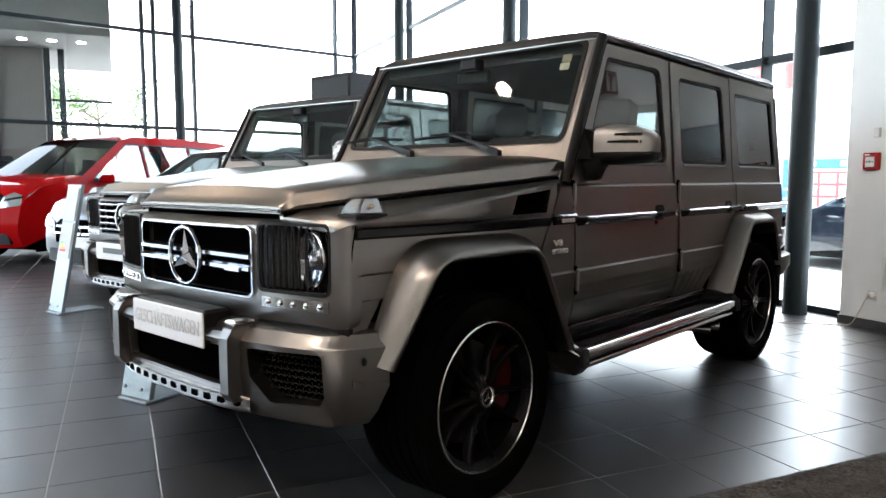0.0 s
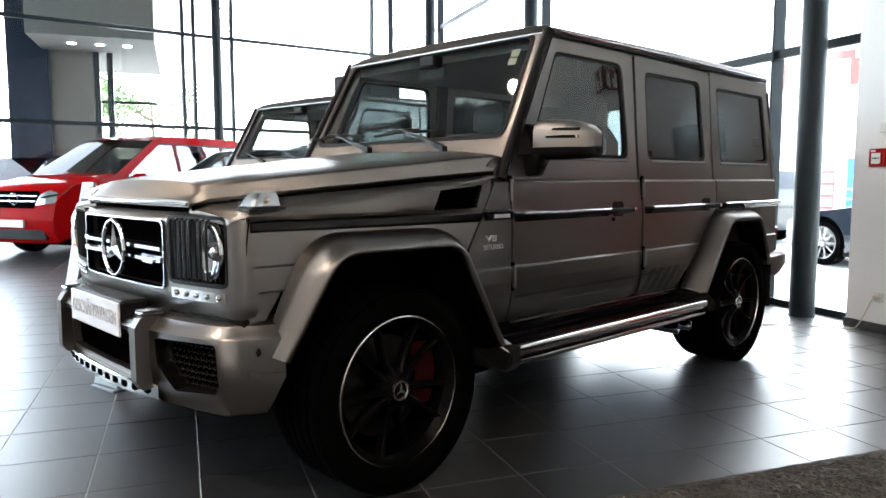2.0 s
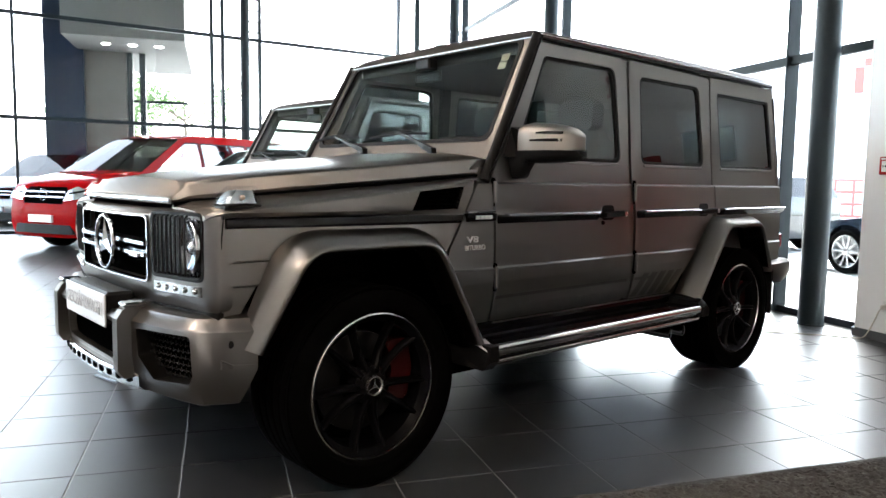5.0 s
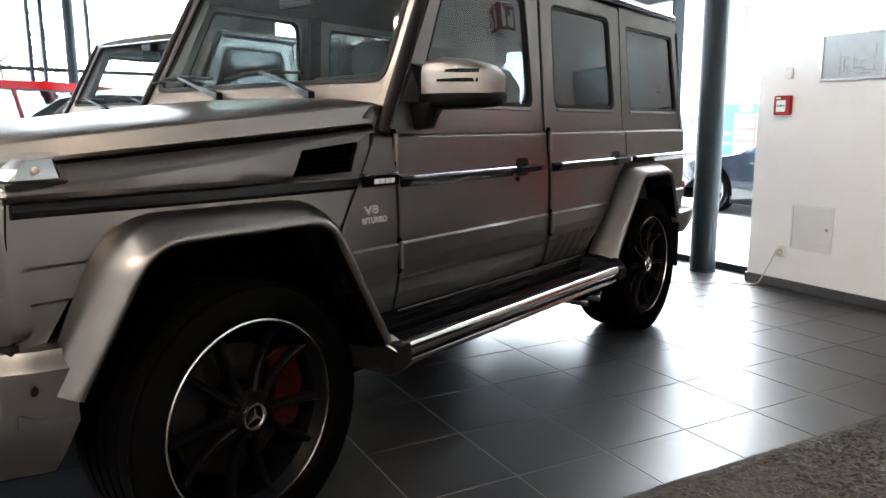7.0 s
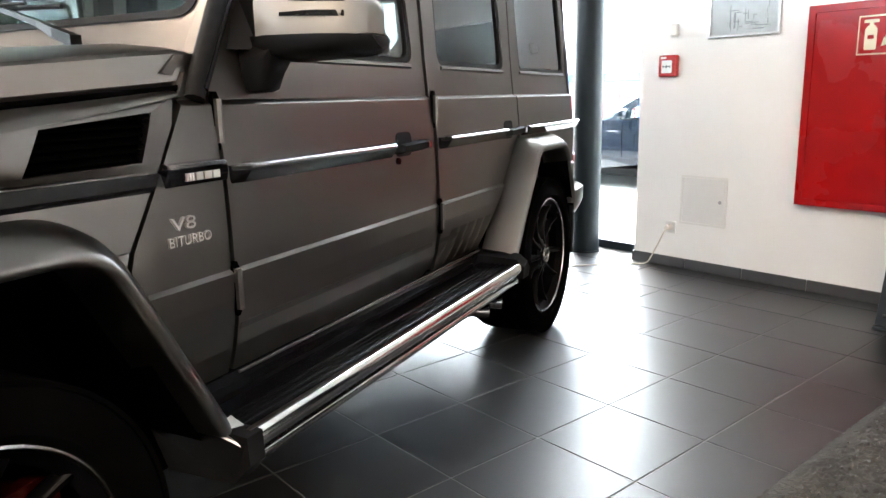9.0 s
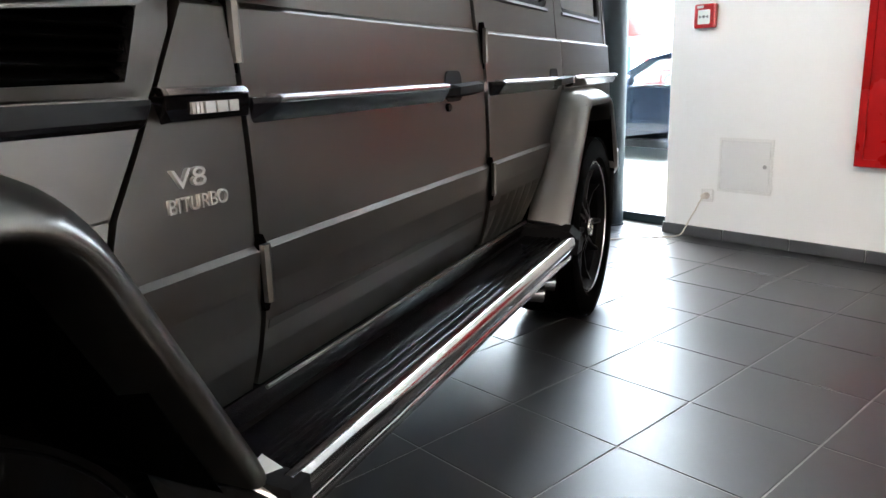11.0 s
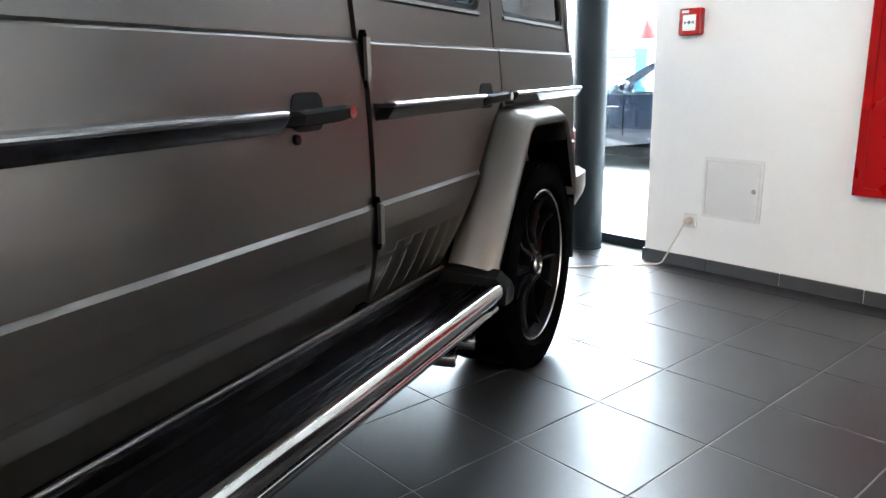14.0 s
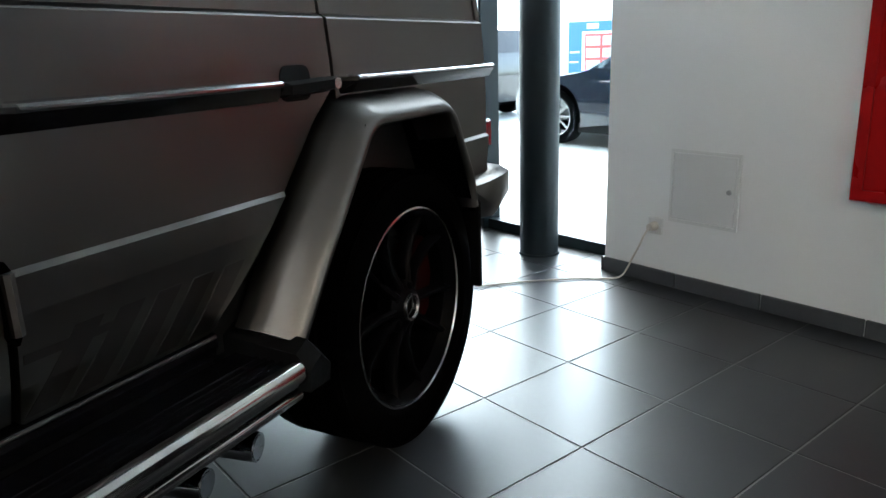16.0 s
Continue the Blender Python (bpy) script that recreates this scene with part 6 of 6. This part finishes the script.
BLUE_GREY = vary(mat("blue_grey_panel", (0.20, 0.24, 0.265), 0.35, 0.3), (0.20, 0.24, 0.265), 0.12, 5, 60)


def display_stand(label, at, skin, w=0.17):
    """A leaning information stand: post, board and foot plate."""
    st = holder("display_stand", label, "display stand", "display stands", at)

    def lean(a, b, d):
        return (a, b * 0.21 - d, 0.02 + b)
    part("post", prism([(-w, 0.0), (w, 0.0), (w, 1.12), (-w, 1.12)], lean, 0.03, 0.003), skin, st, "leaning post")
    part("foot_plate", box(-w, w, -0.05, 0.36, 0.0, 0.016, 0.004), skin, st)
    for x in (0.05 - w, w - 0.05):
        part("bolt", lathe([(0.0, 0.008), (0.010, 0.007), (0.012, 0.0)], 12, lambda a, b, h: (x + a, -0.035 - h, 0.075 + b)), STEEL, st, "", 30)
    for z0, z1 in ((0.80, 1.09), (0.47, 0.78)):
        bd = part("board", prism([(-w + 0.018, z0), (w - 0.018, z0), (w - 0.018, z1), (-w + 0.018, z1)], lambda a, b, d: lean(a, b, 0.031 + d), 0.008, 0.002), GREY_SHEET if skin is BLUE_GREY else WHITE_PLATE, st, "white information sheet")
        if z0 < 0.6:
            for q in range(4):
                part("print_bar", prism([(0.05 - w, z0 + 0.06 + 0.022 * q), (0.15 - w - 0.02 * q, z0 + 0.06 + 0.022 * q), (0.15 - w - 0.02 * q, z0 + 0.078 + 0.022 * q), (0.05 - w, z0 + 0.078 + 0.022 * q)], lambda a, b, d: lean(a, b, 0.040 + d), 0.001), ENERGY[3 - q], bd)
        for q in range(5):
            part("text_bar", prism([(0.05 - w, z1 - 0.05 - 0.018 * q), (w - 0.07 - 0.03 * (q % 3), z1 - 0.05 - 0.018 * q), (w - 0.07 - 0.03 * (q % 3), z1 - 0.044 - 0.018 * q), (0.05 - w, z1 - 0.044 - 0.018 * q)], lambda a, b, d: lean(a, b, 0.040 + d), 0.0008), PRINT_GREY, bd)
    return st


display_stand("slate grey leaning display stand with two white information sheets", pose(0.93, 4.14, 0, 0, 0, -8), SLATE)
display_stand("blue-grey leaning display stand with white sheets before the second off-road car", pose(-4.10, -1.39, 0, 0, 0, 30), BLUE_GREY, 0.117)
display_stand("blue-grey leaning display stand close beside the dark car's bumper", pose(-1.035, -0.80, 0, 0, 0, 35), BLUE_GREY, 0.117)

# ---- ceiling lamps ----
LAMP_ON = glow("warm_lamp", (1.0, 0.76, 0.55), 40.0)
LAMP_CAN = mat("white_lamp_can", (0.7, 0.7, 0.7), 0.4)
# The last lamp is located by its reflection; six unseen ones add warm highlights
for x, y, z in ((3.6, -2.2, 4.2), (0.6, -3.0, 4.2), (5.2, -0.6, 4.2), (6.0, 2.2, 4.2), (-3.6, -3.6, 4.2), (-7.5, -4.0, 4.2), (-2.2, -1.83, 5.25)):
    lamp = holder("ceiling_lamp", "round warm ceiling spotlight in a white can", "ceiling lamp", "ceiling spotlights", pose(x, y, z))
    part("can", lathe([(0.0, 0.24), (0.10, 0.24), (0.115, 0.22), (0.115, 0.0), (0.105, 0.0), (0.10, 0.03)], 28, lambda a, b, h: (a, b, h)), LAMP_CAN, lamp, "", 40)
    part("bulb", lathe([(0.0, 0.012), (0.06, 0.016), (0.095, 0.03)], 28, lambda a, b, h: (a, b, h)), LAMP_ON, lamp, "glowing lamp face", 40)
    part("rod", tube([(0, 0, 0.24), (0, 0, 6.6 - z)], 0.012, 8), LAMP_CAN, lamp)

# Unseen glowing panels, added to fill the room with light from above
PANEL_FILL = glow("fill_panel_glow", (1.0, 0.90, 0.80), 0.35)
panel = None
for ix in range(4):
    for iy in range(3):
        at = pose(-0.2 + 2.4 * ix, -7.6 + 2.4 * iy, 6.6)
        if panel:
            copy_thing(panel, at)
            continue
        panel = holder("ceiling_light", "unseen square ceiling panel added as warm fill light", "ceiling light", "ceiling light panels", at)
        part("diffuser", box(-0.60, 0.60, -0.60, 0.60, -0.045, -0.03), PANEL_FILL, panel, "glowing face of the added fill panel")
        for sx, sy, w, h in ((0, -0.62, 0.64, 0.02), (0, 0.62, 0.64, 0.02), (-0.62, 0, 0.02, 0.60), (0.62, 0, 0.02, 0.60)):
            part("frame", box(sx - w, sx + w, sy - h, sy + h, -0.05, 0.0), LAMP_CAN, panel)

# ---- outside ----
YARD = vary(mat("pale_paving", (0.42, 0.42, 0.40), 0.9), (0.42, 0.42, 0.40), 0.15, 0.6, 30)
thing("ground", loft([[(x, y, z) for x in (-400, -60, 0, 60, 400)] for y, z in ((-400, -0.13), (-40, -0.13), (14, -0.13), (20, -0.30), (44, -2.9), (50, -3.1), (400, -3.1))], closed=False, cap=False), YARD, "pale paved yard falling away towards the workshop hall", "ground", kind="structure")
SEDAN = [(-0.80, 0.22), (-0.87, 0.36), (-0.86, 0.52), (-0.80, 0.63), (-0.64, 0.71), (-0.30, 0.78), (0.35, 0.87), (0.52, 0.90), (1.22, 1.29), (1.60, 1.37), (2.2, 1.38), (2.8, 1.29), (3.2, 1.12), (3.45, 1.00), (3.75, 0.97), (3.82, 0.8), (3.80, 0.40), (3.72, 0.28)]
SEDAN_W = [rounded([(0.86, 0.94), (1.62, 0.94), (1.60, 1.28), (1.34, 1.26)], 0.03), rounded([(1.68, 0.94), (2.78, 0.95), (2.52, 1.22), (1.68, 1.29)], 0.04)]
road_car("saloon_car", "glossy dark navy saloon car parked in the yard", "cars in the yard", pose(-5.05, 9.64, -0.13, 0, 0, -90), NAVY_PAINT, SEDAN, (7, 8), (11, 13), SEDAN_W, (0.0, 2.75), 0.90, 0.34, 0.92, 0.34)
road_car("estate_car", "black estate car parked in the yard", "cars in the yard", pose(-11.5, 10.6, -0.13, 0, 0, -86), BLACK_PAINT, SUV, (7, 8), (12, 13), SUV_W, (0.0, 2.75), 0.90, 0.34, 1.0, 0.34)

HALL_WHITE = vary(mat("white_cladding", (0.72, 0.73, 0.74), 0.7), (0.72, 0.73, 0.74), 0.05, 0.5, 12)
HALL_RED = mat("red_cladding", (0.55, 0.06, 0.05), 0.6)
HALL_BLUE = mat("blue_sign", (0.04, 0.13, 0.42), 0.5)
DOOR_GREY = vary(mat("grey_door_panes", (0.34, 0.37, 0.38), 0.35), (0.34, 0.37, 0.38), 0.15, 1.0, 9)
hall = holder("workshop_hall", "white workshop hall with blue panels and red framed doors", "building", at=pose(-46.0, 66.0, -3.1, 0, 0, 30))
part("wall", box(-50, 40, 0, 20, 0, 18.0), HALL_WHITE, hall)
part("roof_edge", box(-50.3, 40.3, -0.3, 20, 18.0, 18.6), HALL_WHITE, hall)
for x in (-7.0, -5.5, -10.2, -13.6):
    part("red_stroke", box(x, x + 0.85, -0.10, 0.0, 13.6, 16.2), HALL_RED, hall, "upright red stroke of a large sign")
for x, dx in ((0.3, 1.9), (3.4, -0.9)):
    part("red_stroke", prism([(x, 11.0), (x + 1.7, 11.0), (x + 1.7 + dx, 7.3), (x + dx, 7.3)], lambda a, b, d: (a, -0.10 + d, b), 0.10), HALL_RED, hall, "slanted red stroke of a large sign")
part("red_stroke", box(-9.4, -6.6, -0.10, 0.0, 16.2, 17.0), HALL_RED, hall, "level red stroke of a large sign")
for x0 in (-24.2, -14.75, -5.1, 4.55, 14.2):
    if x0 in (-5.1, 14.2):
        sur = part("door_surround", sheet([(x0 - 1.7, 0.0), (x0 + 8.3, 0.0), (x0 + 8.3, 6.35), (x0 - 1.7, 6.35)], lambda a, b, d: (a, -0.06 + d, b), 0.06, [[(x0 - 0.3, 0.01), (x0 + 7.1, 0.01), (x0 + 7.1, 5.35), (x0 - 0.3, 5.35)]]), HALL_BLUE, hall, "blue panel round a door")
        for u, w, z in ((0.2, 1.2, 5.62), (3.6, 3.4, 5.62), (-1.55, 1.0, 3.2), (-1.55, 0.9, 2.2)):
            part("pale_bar", box(x0 + u, x0 + u + w, -0.09, -0.055, z, z + (0.5 if z > 5 else 0.16)), HALL_WHITE, sur)
    dr = part("door", box(x0, x0 + 6.84, -0.06, 0.0, 0.0, 5.1), HALL_RED, hall, "red framed sectional door with grey panes")
    for c in range(4):
        for r in range(4):
            part("door_pane", box(x0 + 0.16 + 1.70 * c, x0 + 1.60 + 1.70 * c, -0.09, -0.055, 0.25 + 1.22 * r, 1.20 + 1.22 * r), DOOR_GREY, dr)
kiosk = holder("display_cabinet", "tall dark grey display cabinet behind the silver car", "cabinet", at=pose(-7.55, 2.3, 0, 0, 0, 24))
part("body", box(-0.45, 0.45, -0.28, 0.28, 0.05, 2.72, 0.01), vary(mat("kiosk_grey", (0.03, 0.03, 0.03), 0.8, Specular_IOR_Level=0.1), (0.03, 0.03, 0.03), 0.1, 3, 40), kiosk)
part("plinth", box(-0.42, 0.42, -0.25, 0.25, 0.0, 0.05), BLACK, kiosk)
part("door", box(-0.42, 0.42, -0.295, -0.28, 0.10, 2.66, 0.004), vary(mat("kiosk_front", (0.045, 0.045, 0.045), 0.7, Specular_IOR_Level=0.1), (0.045, 0.045, 0.045), 0.1, 3, 40), kiosk)

# covered entrance beyond the long glazing
ENTRY_GREY = vary(mat("grey_render", (0.10, 0.097, 0.094), 0.85), (0.10, 0.097, 0.094), 0.06, 0.8, 40)
entry = holder("covered_entrance", "grey covered entrance with a deep overhanging slab", "building")
part("slab", box(-21.0, -15.0, -3.5, -0.87, 4.35, 5.7), ENTRY_GREY, entry)
part("wall", box(-17.6, -17.2, -3.36, -2.40, -0.13, 4.35), vary(mat("brown_render", (0.075, 0.066, 0.06), 0.8), (0.075, 0.066, 0.06), 0.1, 0.8, 40), entry)
part("poster_wall", box(-17.3, -17.1, -4.28, -3.36, -0.13, 7.0), mat("navy_panel", (0.008, 0.013, 0.026), 0.3, Specular_IOR_Level=0.1), entry, "dark navy glazed panel")
for y in (-2.31, -2.0):
    part("post", box(-17.4, -17.2, y - 0.07, y + 0.07, -0.13, 4.35), METAL, entry)
part("rail", box(-17.4, -17.32, -2.3, -0.9, 3.10, 3.16), METAL, entry)
for i in range(3):
    part("downlight", lathe([(0.0, 0.0), (0.09, 0.0), (0.10, 0.02)], 16, lambda a, b, h: (-16.0 + a, -1.5 - 0.6 * i + b, 4.33 + h)), glow("downlight", (1, 0.95, 0.9), 2) if i == 0 else bpy.data.materials["downlight"], entry)

# trees
BARK = vary(mat("bark", (0.10, 0.08, 0.06), 0.9), (0.10, 0.08, 0.06), 0.3, 8, 60, 0.5)
LEAF = mat("leaf", (0.07, 0.13, 0.03), 0.7)
_info = LEAF.node_tree.nodes.new("ShaderNodeNewGeometry")
_ramp = node(LEAF, "ShaderNodeMapRange")
_ramp.inputs["To Min"].default_value, _ramp.inputs["To Max"].default_value = 0.6, 1.5
_mul = LEAF.node_tree.nodes.new("ShaderNodeVectorMath")
_mul.operation = "SCALE"
_mul.inputs[0].default_value = (0.07, 0.13, 0.035)
link(LEAF, _info.outputs["Random Per Island"], _ramp.inputs["Value"])
link(LEAF, _ramp.outputs[0], _mul.inputs["Scale"])
link(LEAF, _mul.outputs[0], bsdf(LEAF).inputs["Base Color"])


def tree(x, y, h, r, seed):
    rnd = random.Random(seed)
    t = holder("tree", "leafy green deciduous tree in the yard", "tree", "trees", pose(x, y, -0.13))
    bm = tube([(0, 0, 0), (0.05, 0.02, h * 0.3), (0.0, 0.08, h * 0.6), (0.05, 0.0, h * 0.9)], [0.14, 0.11, 0.07, 0.02], 8)
    limbs = []
    for k in range(9):
        a, z = rnd.uniform(0, 6.28), h * rnd.uniform(0.35, 0.75)
        e = Vector((math.cos(a) * r * 0.8, math.sin(a) * r * 0.8, z + h * rnd.uniform(0.08, 0.25)))
        limbs.append(e)
        tube([(0.02, 0.03, z), tuple(Vector((0.02, 0.03, z)).lerp(e, 0.5) + Vector((0, 0, 0.1))), tuple(e)], [0.05, 0.03, 0.01], 6, bm)
    part("trunk", bm, BARK, t)
    vs, fs = [], []
    for k in range(2600):
        c = rnd.choice(limbs + [Vector((0, 0, h * 0.85))]) + Vector((rnd.gauss(0, 0.42), rnd.gauss(0, 0.42), rnd.gauss(0, 0.38))) * r * 0.5
        d1 = Vector((rnd.gauss(0, 1), rnd.gauss(0, 1), rnd.gauss(0, 1))).normalized()
        d2 = d1.orthogonal().normalized()
        q = rnd.uniform(0.05, 0.11)
        i = len(vs)
        vs += [tuple(c - d1 * q), tuple(c + d2 * q * 0.5), tuple(c + d1 * q), tuple(c - d2 * q * 0.5)]
        fs.append((i, i + 1, i + 2, i + 3))
    me = bpy.data.meshes.new("crown")
    me.from_pydata(vs, [], fs)
    me.materials.append(LEAF)
    o = new("crown", me)
    o.parent = t
    tagged(o, "loose crown of small green leaves")


for i, (x, y, h, r) in enumerate(((-30, -1.5, 5.2, 1.9), (-31, 0.6, 3.0, 1.3), (-28, -4.2, 5.6, 2.0), (-40, -6.5, 6.0, 2.4))):
    tree(x, y, h, r, i)

# ---- pieces of the floor ----
PITCH, U0, V0 = 0.40, 0.030, 2.440
me = finish(box(-0.1975, 0.1975, -0.1975, 0.1975, -0.012, 0.0, 0.0015), "tile", FLOOR)
floor = bpy.data.objects["floor"]
far = []
for i in range(-44, 20):
    for j in range(-34, 6):
        x, y = U0 + (i + 0.5) * PITCH, V0 + (j + 0.5) * PITCH
        if y > WALL_Y + 0.15 or x > 7.8:
            continue
        if -2.0 < x < 1.4 and -2.0 < y < 4.8:
            o = new("tile", me)
            o.parent, o.location = floor, (x, y, 0)
        else:
            far.append((x, y))
vs, fs = [], []
for x, y in far:
    k = len(vs)
    h = 0.1975
    vs += [(x - h, y - h, -0.003), (x + h, y - h, -0.003), (x + h, y + h, -0.003), (x - h, y + h, -0.003), (x - h + 0.0015, y - h + 0.0015, 0), (x + h - 0.0015, y - h + 0.0015, 0), (x + h - 0.0015, y + h - 0.0015, 0), (x - h + 0.0015, y + h - 0.0015, 0)]
    fs += [(k + 4, k + 5, k + 6, k + 7), (k, k + 1, k + 5, k + 4), (k + 1, k + 2, k + 6, k + 5), (k + 2, k + 3, k + 7, k + 6), (k + 3, k, k + 4, k + 7)]
m = bpy.data.meshes.new("tiles")
m.from_pydata(vs, [], fs)
m.materials.append(FLOOR)
o = new("tiles", m)
o.parent = floor
tagged(o, kind="stuff")
